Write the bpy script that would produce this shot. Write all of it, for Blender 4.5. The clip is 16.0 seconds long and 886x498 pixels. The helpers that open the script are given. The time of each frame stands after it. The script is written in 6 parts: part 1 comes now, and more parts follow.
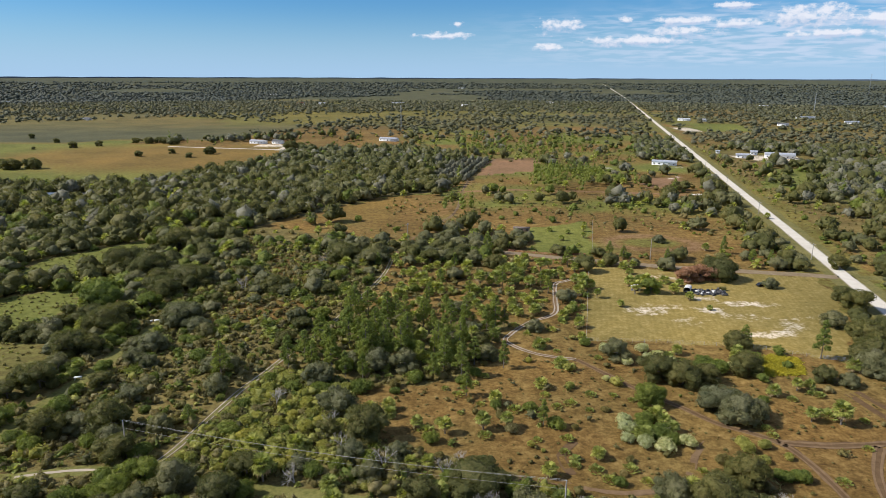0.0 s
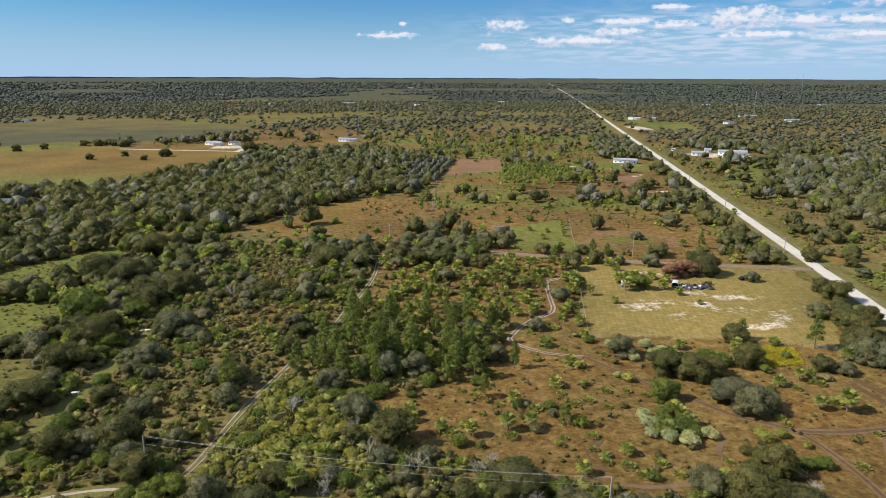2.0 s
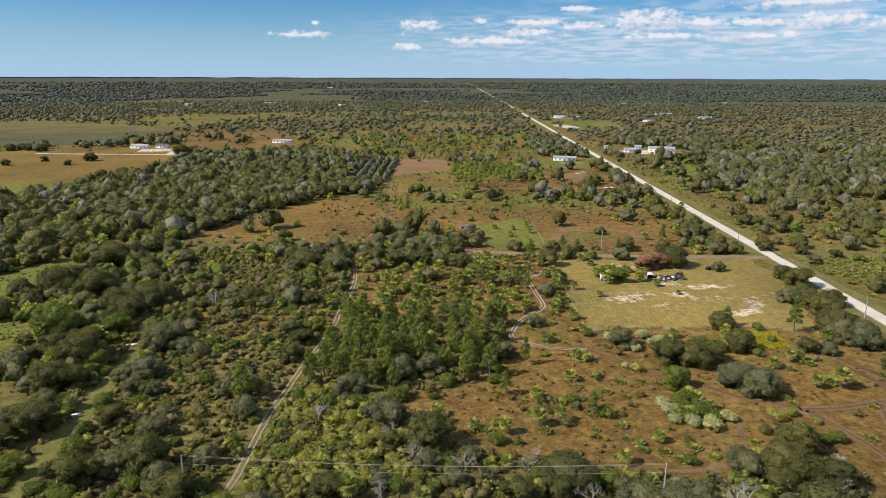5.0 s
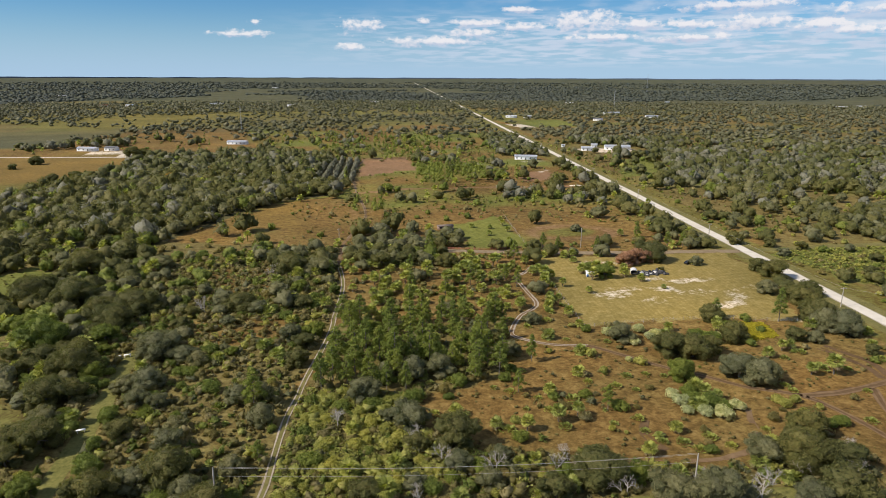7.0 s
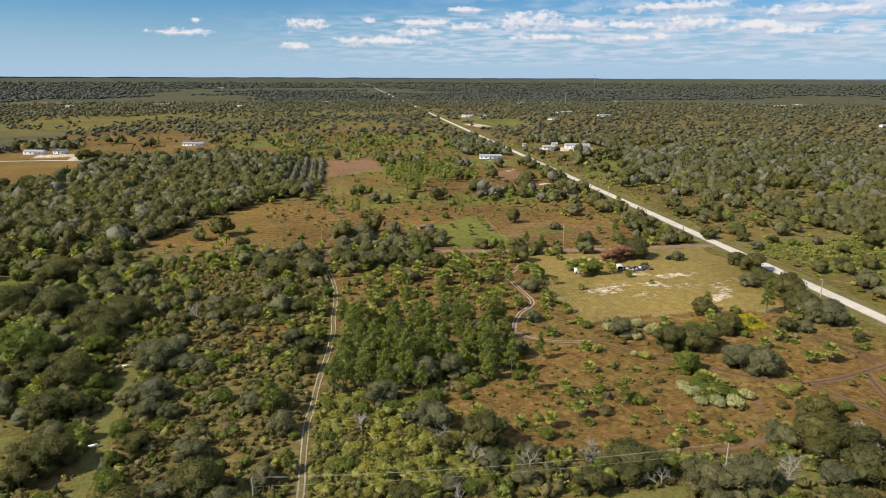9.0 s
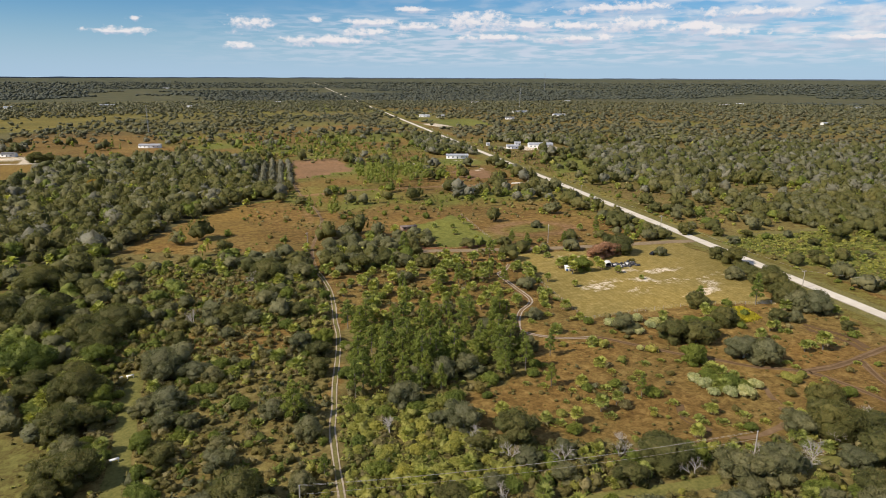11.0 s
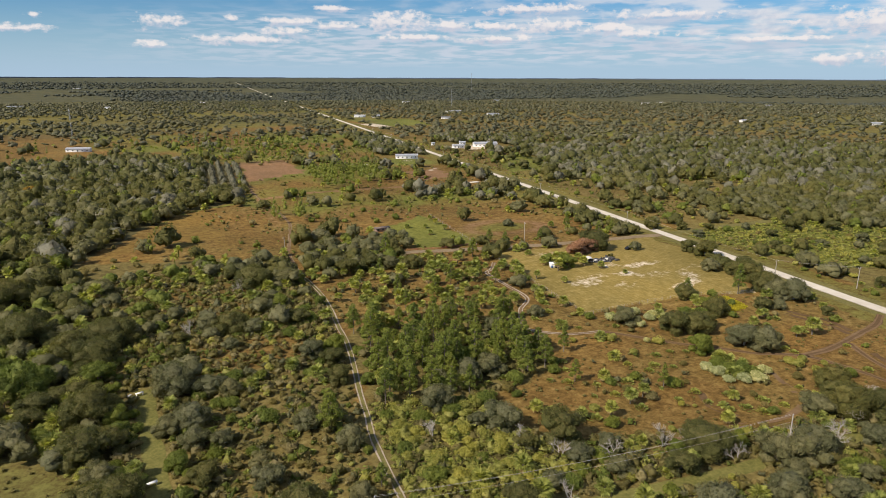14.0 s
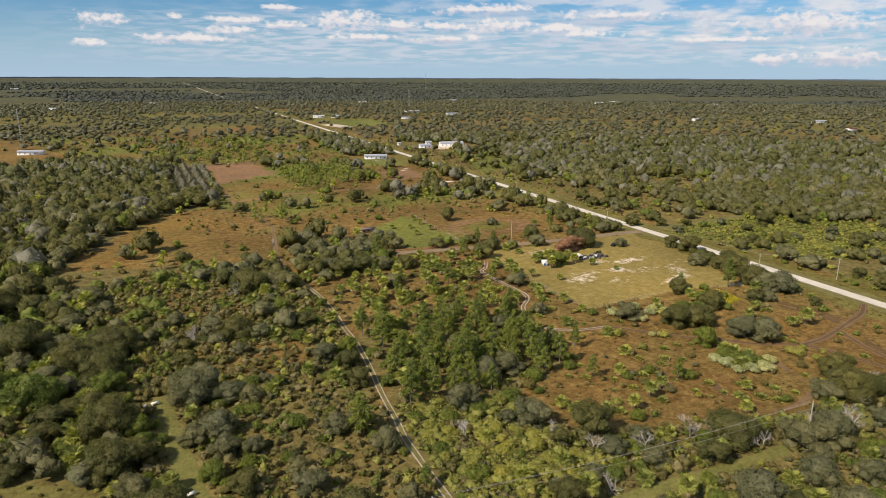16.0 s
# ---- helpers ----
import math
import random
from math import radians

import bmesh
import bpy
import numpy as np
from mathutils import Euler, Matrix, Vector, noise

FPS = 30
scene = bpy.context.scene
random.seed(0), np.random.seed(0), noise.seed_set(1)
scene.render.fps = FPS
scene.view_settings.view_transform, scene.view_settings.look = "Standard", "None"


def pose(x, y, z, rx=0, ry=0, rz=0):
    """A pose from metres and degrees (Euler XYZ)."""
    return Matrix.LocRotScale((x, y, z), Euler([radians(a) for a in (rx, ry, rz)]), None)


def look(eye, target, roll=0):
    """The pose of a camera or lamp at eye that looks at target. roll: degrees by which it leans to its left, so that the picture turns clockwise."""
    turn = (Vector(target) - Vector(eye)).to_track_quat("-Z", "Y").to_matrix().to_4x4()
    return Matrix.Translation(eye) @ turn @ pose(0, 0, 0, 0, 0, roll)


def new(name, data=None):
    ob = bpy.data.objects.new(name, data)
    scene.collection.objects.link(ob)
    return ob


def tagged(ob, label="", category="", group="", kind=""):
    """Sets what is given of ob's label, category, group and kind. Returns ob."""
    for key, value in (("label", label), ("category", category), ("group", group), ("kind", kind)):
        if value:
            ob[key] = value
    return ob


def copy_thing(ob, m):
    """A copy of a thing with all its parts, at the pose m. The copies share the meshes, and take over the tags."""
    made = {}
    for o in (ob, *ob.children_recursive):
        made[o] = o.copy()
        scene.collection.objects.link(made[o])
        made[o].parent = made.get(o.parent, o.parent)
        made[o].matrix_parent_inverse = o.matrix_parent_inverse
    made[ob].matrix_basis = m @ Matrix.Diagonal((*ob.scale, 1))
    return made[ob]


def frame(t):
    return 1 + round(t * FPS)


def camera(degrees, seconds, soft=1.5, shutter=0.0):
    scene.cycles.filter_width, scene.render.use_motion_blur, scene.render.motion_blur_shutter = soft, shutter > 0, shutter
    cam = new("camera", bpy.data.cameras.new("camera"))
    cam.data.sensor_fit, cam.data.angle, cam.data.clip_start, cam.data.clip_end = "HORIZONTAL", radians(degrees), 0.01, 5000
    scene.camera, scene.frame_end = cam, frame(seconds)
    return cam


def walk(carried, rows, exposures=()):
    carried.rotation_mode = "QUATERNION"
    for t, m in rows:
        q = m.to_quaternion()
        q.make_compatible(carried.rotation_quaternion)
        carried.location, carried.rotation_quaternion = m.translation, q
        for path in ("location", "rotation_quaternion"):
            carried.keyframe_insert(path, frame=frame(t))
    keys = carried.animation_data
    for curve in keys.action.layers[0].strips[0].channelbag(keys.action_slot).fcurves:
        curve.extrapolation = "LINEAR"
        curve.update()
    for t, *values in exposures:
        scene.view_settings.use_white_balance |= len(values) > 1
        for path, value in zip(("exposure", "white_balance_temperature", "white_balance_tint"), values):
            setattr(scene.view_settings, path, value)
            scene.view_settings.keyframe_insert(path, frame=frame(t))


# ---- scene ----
# ---------------------------------------------------------------- camera
cam = camera(67.69, 16.0, soft=0.5)
EYE, TILT, LEAN = 80.0, -14.61, 0.19
ROWS = [
    (0.0, 0.0, 0.0, 0.0), (0.5, -4.19, 0.46, -1.13), (1.0, -8.38, 0.92, -2.25), (1.5, -12.57, 1.4, -3.39),
    (2.0, -16.74, 1.89, -4.53), (2.5, -20.88, 2.39, -5.69), (3.0, -25.01, 2.92, -6.86), (3.5, -29.13, 3.47, -8.03),
    (4.0, -33.24, 4.06, -9.21), (6.5, -53.42, 8.43, -15.18), (7.0, -57.37, 9.71, -16.31), (7.5, -61.3, 11.02, -17.43),
    (8.0, -65.23, 12.38, -18.54), (8.5, -69.14, 13.77, -19.65), (9.0, -73.05, 15.19, -20.76), (11.5, -92.43, 23.81, -26.14),
    (12.0, -96.11, 25.91, -27.22), (12.5, -99.77, 28.06, -28.31), (13.0, -103.38, 30.25, -29.4), (13.5, -106.98, 32.47, -30.51),
    (14.0, -110.57, 34.73, -31.6), (14.5, -114.17, 37.03, -32.67), (15.0, -117.8, 39.35, -33.7), (15.5, -121.46, 41.7, -34.72),
    (16.0, -125.13, 44.06, -35.74),
]
walk(cam, [(t, pose(x, y, EYE, 90 + TILT, 0, yaw) @ pose(0, 0, 0, 0, 0, LEAN)) for t, x, y, yaw in ROWS],
     [(0, 0.17, 6050, 13), (4, 0.15, 6250, 13), (9, 0.12, 6550, 14), (16, 0.08, 6850, 15)])

# ---------------------------------------------------------------- sky, sun, exposure
SUN_ELEVATION, SUN_AZIMUTH = radians(41), radians(-94)  # azimuth clockwise from +y


def make_world():
    world = bpy.data.worlds.new("sky")
    scene.world = world
    world.use_nodes = True
    nt = world.node_tree
    nt.nodes.clear()
    N, Lk = nt.nodes.new, nt.links.new

    def m(op, a, b=None, c=None, clamp=False):
        n = N("ShaderNodeMath")
        n.operation, n.use_clamp = op, clamp
        for i, q in enumerate((a, b, c)):
            if q is None:
                continue
            if isinstance(q, (int, float)):
                n.inputs[i].default_value = q
            else:
                Lk(q, n.inputs[i])
        return n.outputs[0]

    sky = N("ShaderNodeTexSky")
    sky.sky_type, sky.sun_disc = "NISHITA", False
    sky.sun_elevation, sky.sun_rotation = SUN_ELEVATION, SUN_AZIMUTH
    sky.altitude, sky.air_density, sky.dust_density, sky.ozone_density = 80, 1.0, 0.6, 2.5
    tc = N("ShaderNodeTexCoord")
    sep = N("ShaderNodeSeparateXYZ")
    Lk(tc.outputs["Generated"], sep.inputs[0])
    az = m("ARCTAN2", sep.outputs[0], sep.outputs[1])
    el = m("ARCSINE", sep.outputs[2])

    def layer(sa, se, seed, lift, detail, rough):
        cmb = N("ShaderNodeCombineXYZ")
        Lk(m("MULTIPLY", az, sa), cmb.inputs[0])
        Lk(m("MULTIPLY", m("ADD", el, lift), se), cmb.inputs[1])
        cmb.inputs[2].default_value = seed
        n = N("ShaderNodeTexNoise")
        n.inputs["Scale"].default_value = 1.0
        n.inputs["Detail"].default_value = detail
        n.inputs["Roughness"].default_value = rough
        Lk(cmb.outputs[0], n.inputs["Vector"])
        return n.outputs["Fac"]

    def smooth(v, a, b, lo=0.0, hi=1.0):
        n = N("ShaderNodeMapRange")
        n.interpolation_type = "SMOOTHSTEP"
        n.inputs[1].default_value, n.inputs[2].default_value, n.inputs[3].default_value, n.inputs[4].default_value = a, b, lo, hi
        Lk(v, n.inputs[0])
        return n.outputs[0]

    # fair-weather clouds: bearing, height, half width, half height, in radians
    CLOUDS = [
        (0.163, 0.0699, 0.029, 0.0101), (-0.001, 0.0567, 0.034, 0.005), (0.02, 0.0734, 0.012, 0.0042), (0.154, 0.0406, 0.026, 0.005),
        (0.256, 0.0768, 0.009, 0.005), (0.337, 0.074, 0.039, 0.0059), (0.333, 0.0601, 0.039, 0.0084), (0.484, 0.0745, 0.05, 0.0142),
        (0.402, 0.0692, 0.036, 0.0067), (0.558, 0.0705, 0.037, 0.0075), (0.389, 0.0927, 0.031, 0.0042), (0.62, 0.0694, 0.039, 0.0075),
        (0.711, 0.07, 0.05, 0.0117), (0.779, 0.0652, 0.041, 0.0075), (0.625, 0.0533, 0.054, 0.0067), (0.272, 0.0491, 0.065, 0.0075),
        (0.505, 0.0547, 0.052, 0.0059), (0.82, 0.0587, 0.04, 0.0075), (0.671, 0.0928, 0.073, 0.0067), (0.86, 0.083, 0.085, 0.0075),
        (1.067, 0.0237, 0.029, 0.0092), (1.137, 0.0265, 0.061, 0.0117), (1.107, 0.0663, 0.089, 0.0151), (1.004, 0.0494, 0.065, 0.005),
    ]
    ragged = layer(105.0, 150.0, 3.7, 0.0, 5.0, 0.55)
    lumps = layer(34.0, 75.0, 6.2, 0.0, 3.0, 0.5)

    def cloud_field(rise):
        """1 in the heart of the nearest cloud, 0 at its rim, less outside."""
        at = N("ShaderNodeCombineXYZ")
        Lk(az, at.inputs[0])
        Lk(m("ADD", el, rise), at.inputs[1])
        near = None
        for a, e, w, h in CLOUDS:
            n = N("ShaderNodeVectorMath")
            n.operation = "MULTIPLY_ADD"
            Lk(at.outputs[0], n.inputs[0])
            n.inputs[1].default_value, n.inputs[2].default_value = (1 / w, 1 / h, 0), (-a / w, -e / h, 0)
            ln = N("ShaderNodeVectorMath")
            ln.operation = "LENGTH"
            Lk(n.outputs[0], ln.inputs[0])
            near = ln.outputs["Value"] if near is None else m("MINIMUM", near, ln.outputs["Value"])
        return m("SUBTRACT", 1.0, near)

    rough_edge = m("ADD", m("MULTIPLY", m("SUBTRACT", ragged, 0.5), 2.6), m("MULTIPLY", m("SUBTRACT", lumps, 0.5), 2.2))
    field = cloud_field(0.0)
    # the rest of the sky, and small scraps between the large clouds
    heap = layer(19.0, 66.0, 3.7, 0.0, 7.0, 0.47)
    # includes unseen clouds overhead, added to brighten the shadows
    beyond = m("MULTIPLY", smooth(heap, 0.45, 0.66, 0.0, 0.8), m("MAXIMUM", m("MULTIPLY", smooth(az, 1.15, 1.35), smooth(el, 0.02, 0.06)), smooth(el, 0.13, 0.25)))
    scraps = m("MULTIPLY", m("MULTIPLY", smooth(heap, 0.4, 0.62), smooth(el, 0.02, 0.05)), smooth(az, 0.1, 1.15, 0.0, 0.8))
    heaped = smooth(m("ADD", field, rough_edge), -0.25, 0.75)
    cover = m("MAXIMUM", m("MAXIMUM", heaped, scraps), beyond)
    lit = smooth(m("ADD", m("SUBTRACT", field, cloud_field(0.0035)), m("MULTIPLY", m("SUBTRACT", ragged, 0.5), 1.1)), -0.45, 0.4)
    # flat grey-white layers lower down
    thin = layer(26.0, 190.0, 9.1, 0.0, 4.0, 0.5)
    low = m("MULTIPLY", smooth(el, 0.008, 0.03), smooth(el, 0.07, 0.1, 1.0, 0.0))
    veil = m("MULTIPLY", m("MULTIPLY", smooth(thin, 0.4, 0.62), low), m("MULTIPLY", smooth(az, -0.02, 0.45), 0.66))
    # pale humid air along the horizon
    pale_air = smooth(el, -0.01, 0.11, 0.88, 0.0)

    def mix(fac, a, b):
        n = N("ShaderNodeMix")
        n.data_type = "RGBA"
        for i, q in ((0, fac), (6, a), (7, b)):
            if isinstance(q, tuple):
                n.inputs[i].default_value = q
            else:
                Lk(q, n.inputs[i])
        return n.outputs[2]

    tinted = N("ShaderNodeMix")
    tinted.data_type, tinted.blend_type = "RGBA", "MULTIPLY"
    tinted.inputs[0].default_value = 1.0
    Lk(sky.outputs[0], tinted.inputs[6])
    tinted.inputs[7].default_value = (0.36, 0.68, 0.96, 1)
    shade = mix(lit, (4.9, 5.5, 6.6, 1), (8.0, 7.9, 7.9, 1))
    col = mix(pale_air, tinted.outputs[2], (3.9, 5.65, 7.3, 1))
    col = mix(veil, col, (5.8, 6.5, 7.5, 1))
    col = mix(m("MULTIPLY", cover, 0.88), col, shade)
    bg = N("ShaderNodeBackground")
    bg.inputs["Strength"].default_value = 0.1
    Lk(col, bg.inputs["Color"])
    out = N("ShaderNodeOutputWorld")
    Lk(bg.outputs[0], out.inputs["Surface"])


make_world()
sun_data = bpy.data.lights.new("sun", "SUN")
sun_data.energy, sun_data.angle, sun_data.color = 5.0, radians(0.53), (1.0, 0.92, 0.78)
sun = new("sun", sun_data)
sun_dir = Vector((math.sin(SUN_AZIMUTH) * math.cos(SUN_ELEVATION), math.cos(SUN_AZIMUTH) * math.cos(SUN_ELEVATION), math.sin(SUN_ELEVATION)))
sun.matrix_world = look(sun_dir * 300, (0, 0, 0))


# ---------------------------------------------------------------- materials
def nodes_of(name):
    mat = bpy.data.materials.new(name)
    mat.use_nodes = True
    nt = mat.node_tree
    nt.nodes.clear()
    return mat, nt


def noise_node(nt, vec, scale, detail=4.0, rough=0.55):
    n = nt.nodes.new("ShaderNodeTexNoise")
    n.inputs["Scale"].default_value, n.inputs["Detail"].default_value, n.inputs["Roughness"].default_value = scale, detail, rough
    nt.links.new(vec, n.inputs["Vector"])
    return n.outputs["Fac"]


def ramp(nt, fac, stops):
    n = nt.nodes.new("ShaderNodeValToRGB")
    els = n.color_ramp.elements
    while len(els) < len(stops):
        els.new(0.5)
    for e, (p, c) in zip(els, stops):
        e.position, e.color = p, (*c, 1)
    nt.links.new(fac, n.inputs[0])
    return n.outputs[0]


def mixc(nt, fac, a, b, blend="MIX"):
    n = nt.nodes.new("ShaderNodeMix")
    n.data_type, n.blend_type = "RGBA", blend
    for i, q in ((0, fac), (6, a), (7, b)):
        if isinstance(q, (int, float)):
            n.inputs[i].default_value = q
        elif isinstance(q, tuple):
            n.inputs[i].default_value = (*q, 1)
        else:
            nt.links.new(q, n.inputs[i])
    return n.outputs[2]


def mathn(nt, op, a, b=0.0, clamp=False):
    n = nt.nodes.new("ShaderNodeMath")
    n.operation, n.use_clamp = op, clamp
    for i, q in enumerate((a, b)):
        if isinstance(q, (int, float)):
            n.inputs[i].default_value = q
        else:
            nt.links.new(q, n.inputs[i])
    return n.outputs[0]


def position(nt):
    return nt.nodes.new("ShaderNodeNewGeometry").outputs["Position"]


def finish(nt, color, rough=0.85, metal=0.0, bump=None, strength=0.4, distance=0.05, spec=0.3):
    b = nt.nodes.new("ShaderNodeBsdfPrincipled")
    if isinstance(color, tuple):
        b.inputs["Base Color"].default_value = (*color, 1)
    else:
        nt.links.new(color, b.inputs["Base Color"])
    b.inputs["Roughness"].default_value, b.inputs["Metallic"].default_value = rough, metal
    b.inputs["Specular IOR Level"].default_value = spec
    if bump is not None:
        bn = nt.nodes.new("ShaderNodeBump")
        bn.inputs["Strength"].default_value, bn.inputs["Distance"].default_value = strength, distance
        nt.links.new(bump, bn.inputs["Height"])
        nt.links.new(bn.outputs[0], b.inputs["Normal"])
    o = nt.nodes.new("ShaderNodeOutputMaterial")
    nt.links.new(b.outputs[0], o.inputs["Surface"])
    return b


def leaf_material(name, dark, mid, light, translucent=0.34, patch=0.09):
    """Foliage: leaf by leaf, tree by tree and patch by patch variation."""
    mat, nt = nodes_of(name)
    geo = nt.nodes.new("ShaderNodeNewGeometry")
    info = nt.nodes.new("ShaderNodeObjectInfo")
    grain = noise_node(nt, geo.outputs["Position"], 1.1, 6.0, 0.75)
    spots = mathn(nt, "ADD", mathn(nt, "MULTIPLY", geo.outputs["Random Per Island"], 0.42), mathn(nt, "MULTIPLY", mathn(nt, "SUBTRACT", grain, 0.22), 1.04))
    leafy = ramp(nt, spots, [(0.12, dark), (0.5, mid), (0.9, light)])
    big = noise_node(nt, geo.outputs["Position"], patch, 3.0)
    tree = mathn(nt, "ADD", mathn(nt, "MULTIPLY", info.outputs["Random"], 0.5), mathn(nt, "MULTIPLY", big, 1.0))
    tint = ramp(nt, mathn(nt, "MULTIPLY", tree, 0.75), [(0.15, (0.74, 0.78, 0.74)), (0.45, (1.1, 1.1, 1.1)), (0.8, (1.42, 1.3, 1.1))])
    col = mixc(nt, 1.0, leafy, tint, "MULTIPLY")
    d = nt.nodes.new("ShaderNodeBsdfPrincipled")
    d.inputs["Roughness"].default_value, d.inputs["Specular IOR Level"].default_value = 0.62, 0.25
    nt.links.new(col, d.inputs["Base Color"])
    bn = nt.nodes.new("ShaderNodeBump")
    bn.inputs["Strength"].default_value, bn.inputs["Distance"].default_value = 0.9, 0.5
    nt.links.new(grain, bn.inputs["Height"])
    nt.links.new(bn.outputs[0], d.inputs["Normal"])
    tr = nt.nodes.new("ShaderNodeBsdfTranslucent")
    nt.links.new(mixc(nt, 1.0, col, (1.25, 1.35, 0.6), "MULTIPLY"), tr.inputs["Color"])
    mx = nt.nodes.new("ShaderNodeMixShader")
    mx.inputs[0].default_value = translucent
    nt.links.new(d.outputs[0], mx.inputs[1])
    nt.links.new(tr.outputs[0], mx.inputs[2])
    o = nt.nodes.new("ShaderNodeOutputMaterial")
    nt.links.new(mx.outputs[0], o.inputs["Surface"])
    return mat


def plain_material(name, a, b, scale, rough=0.8, metal=0.0, bump=0.0, spec=0.3):
    mat, nt = nodes_of(name)
    p = position(nt)
    n1 = noise_node(nt, p, scale, 6.0, 0.6)
    n2 = noise_node(nt, p, scale * 0.13, 3.0)
    f = mathn(nt, "ADD", mathn(nt, "MULTIPLY", n1, 0.6), mathn(nt, "MULTIPLY", n2, 0.4))
    col = ramp(nt, f, [(0.3, a), (0.7, b)])
    finish(nt, col, rough, metal, n1 if bump else None, bump, 0.05, spec)
    return mat


LEAF = {
    "oak": leaf_material("oak_leaves", (0.0602, 0.0645, 0.0181), (0.107, 0.111, 0.0335), (0.185, 0.168, 0.0654)),
    "grey": leaf_material("grey_oak_leaves", (0.0792, 0.0862, 0.0378), (0.143, 0.146, 0.0704), (0.229, 0.22, 0.123)),
    "bright": leaf_material("shrub_leaves", (0.075, 0.1, 0.017), (0.135, 0.17, 0.031), (0.225, 0.25, 0.062)),
    "olive": leaf_material("scrub_leaves", (0.095, 0.085, 0.025), (0.17, 0.15, 0.048), (0.265, 0.22, 0.09)),
    "dry": leaf_material("twig_leaves", (0.135, 0.115, 0.045), (0.24, 0.205, 0.088), (0.36, 0.31, 0.155)),
    "moss": leaf_material("mossy_twigs", (0.118, 0.114, 0.07), (0.198, 0.19, 0.13), (0.29, 0.28, 0.21)),
    "pine": leaf_material("pine_needles", (0.0909, 0.121, 0.0218), (0.169, 0.205, 0.0411), (0.278, 0.302, 0.0798)),
    "palm": leaf_material("palm_fronds", (0.114, 0.135, 0.027), (0.249, 0.277, 0.0647), (0.458, 0.458, 0.147)),
    "deadfrond": leaf_material("dead_fronds", (0.17, 0.115, 0.055), (0.31, 0.225, 0.13), (0.44, 0.35, 0.22)),
    "yellow": leaf_material("vine_leaves", (0.165, 0.182, 0.0374), (0.297, 0.295, 0.0704), (0.451, 0.418, 0.132)),
    "pale": leaf_material("saltbush_leaves", (0.177, 0.201, 0.0708), (0.389, 0.401, 0.189), (0.684, 0.649, 0.425)),
    "red": leaf_material("scorched_leaves", (0.17, 0.088, 0.045), (0.31, 0.17, 0.1), (0.44, 0.27, 0.175)),
    "autumn": leaf_material("rust_leaves", (0.12, 0.085, 0.015), (0.26, 0.17, 0.03), (0.4, 0.27, 0.06)),
    "goldrod": leaf_material("yellow_flowers", (0.213, 0.188, 0.0187), (0.413, 0.35, 0.025), (0.625, 0.525, 0.05)),
    # leaves of the far woods, with cloud shade and distance haze in the colour
    "far": leaf_material("hazed_far_foliage", (0.0587, 0.0641, 0.0313), (0.103, 0.105, 0.0547), (0.184, 0.176, 0.11), 0.15, 0.006),
    # leaves towards the horizon, with thicker haze coloured in, dark like cloud shadow
    "haze": leaf_material("hazed_distant_foliage", (0.0497, 0.0583, 0.0411), (0.0716, 0.0796, 0.0557), (0.0994, 0.105, 0.0743), 0.1, 0.003),
}
BARK = plain_material("bark", (0.1, 0.085, 0.065), (0.24, 0.21, 0.17), 3.0, 0.9, 0, 0.5)
DEADWOOD = plain_material("dead_wood", (0.3, 0.27, 0.23), (0.5, 0.46, 0.4), 2.0, 0.85, 0, 0.3)
SAND = plain_material("white_sand", (0.3, 0.245, 0.175), (0.52, 0.45, 0.35), 0.5, 0.95, 0, 0.3, 0.1)
TRACK = plain_material("track_soil", (0.17, 0.125, 0.072), (0.3, 0.23, 0.145), 0.6, 0.95, 0, 0.4, 0.1)
RUT_SAND = plain_material("rut_sand", (0.2, 0.16, 0.11), (0.48, 0.41, 0.32), 0.9, 0.95, 0, 0.3, 0.1)
MUD = plain_material("worn_soil", (0.13, 0.082, 0.042), (0.235, 0.155, 0.085), 0.7, 0.95, 0, 0.4, 0.1)
RUT = plain_material("dark_rut_soil", (0.085, 0.05, 0.024), (0.165, 0.104, 0.052), 0.7, 0.95, 0, 0.4, 0.1)
SHELL = plain_material("crushed_shell", (0.5, 0.45, 0.36), (0.68, 0.63, 0.53), 0.25, 0.95, 0, 0.3, 0.1)
SHELL_EDGE = plain_material("shell_shoulder", (0.25, 0.215, 0.14), (0.42, 0.37, 0.27), 0.3, 0.95, 0, 0.3, 0.1)
VERGE = plain_material("verge_grass", (0.075, 0.075, 0.02), (0.235, 0.2, 0.072), 1.1, 0.95, 0, 0.4, 0.1)
MOWN = plain_material("mown_grass", (0.075, 0.08, 0.018), (0.23, 0.21, 0.066), 1.2, 0.95, 0, 0.4, 0.1)
WHITE = plain_material("white_siding", (0.68, 0.68, 0.66), (0.82, 0.82, 0.8), 0.8, 0.6)
ROOF = plain_material("metal_roof", (0.8, 0.79, 0.77), (0.9, 0.89, 0.87), 0.3, 0.6)
ROOF_GREY = plain_material("shingle_roof", (0.22, 0.21, 0.2), (0.34, 0.33, 0.31), 0.6, 0.9)
ROOF_RED = plain_material("red_roof", (0.3, 0.07, 0.05), (0.42, 0.11, 0.08), 0.5, 0.7)
DARK = plain_material("dark_glass", (0.02, 0.025, 0.03), (0.05, 0.055, 0.06), 0.5, 0.15, 0, 0, 0.5)
BURNT = plain_material("charred_scrap", (0.02, 0.02, 0.022), (0.14, 0.135, 0.13), 1.2, 0.8, 0, 0.5)
BLUE = plain_material("blue_paint", (0.06, 0.14, 0.34), (0.1, 0.2, 0.42), 1.0, 0.6)
POLE = plain_material("weathered_pole", (0.27, 0.24, 0.2), (0.44, 0.4, 0.34), 1.5, 0.9, 0, 0.3)
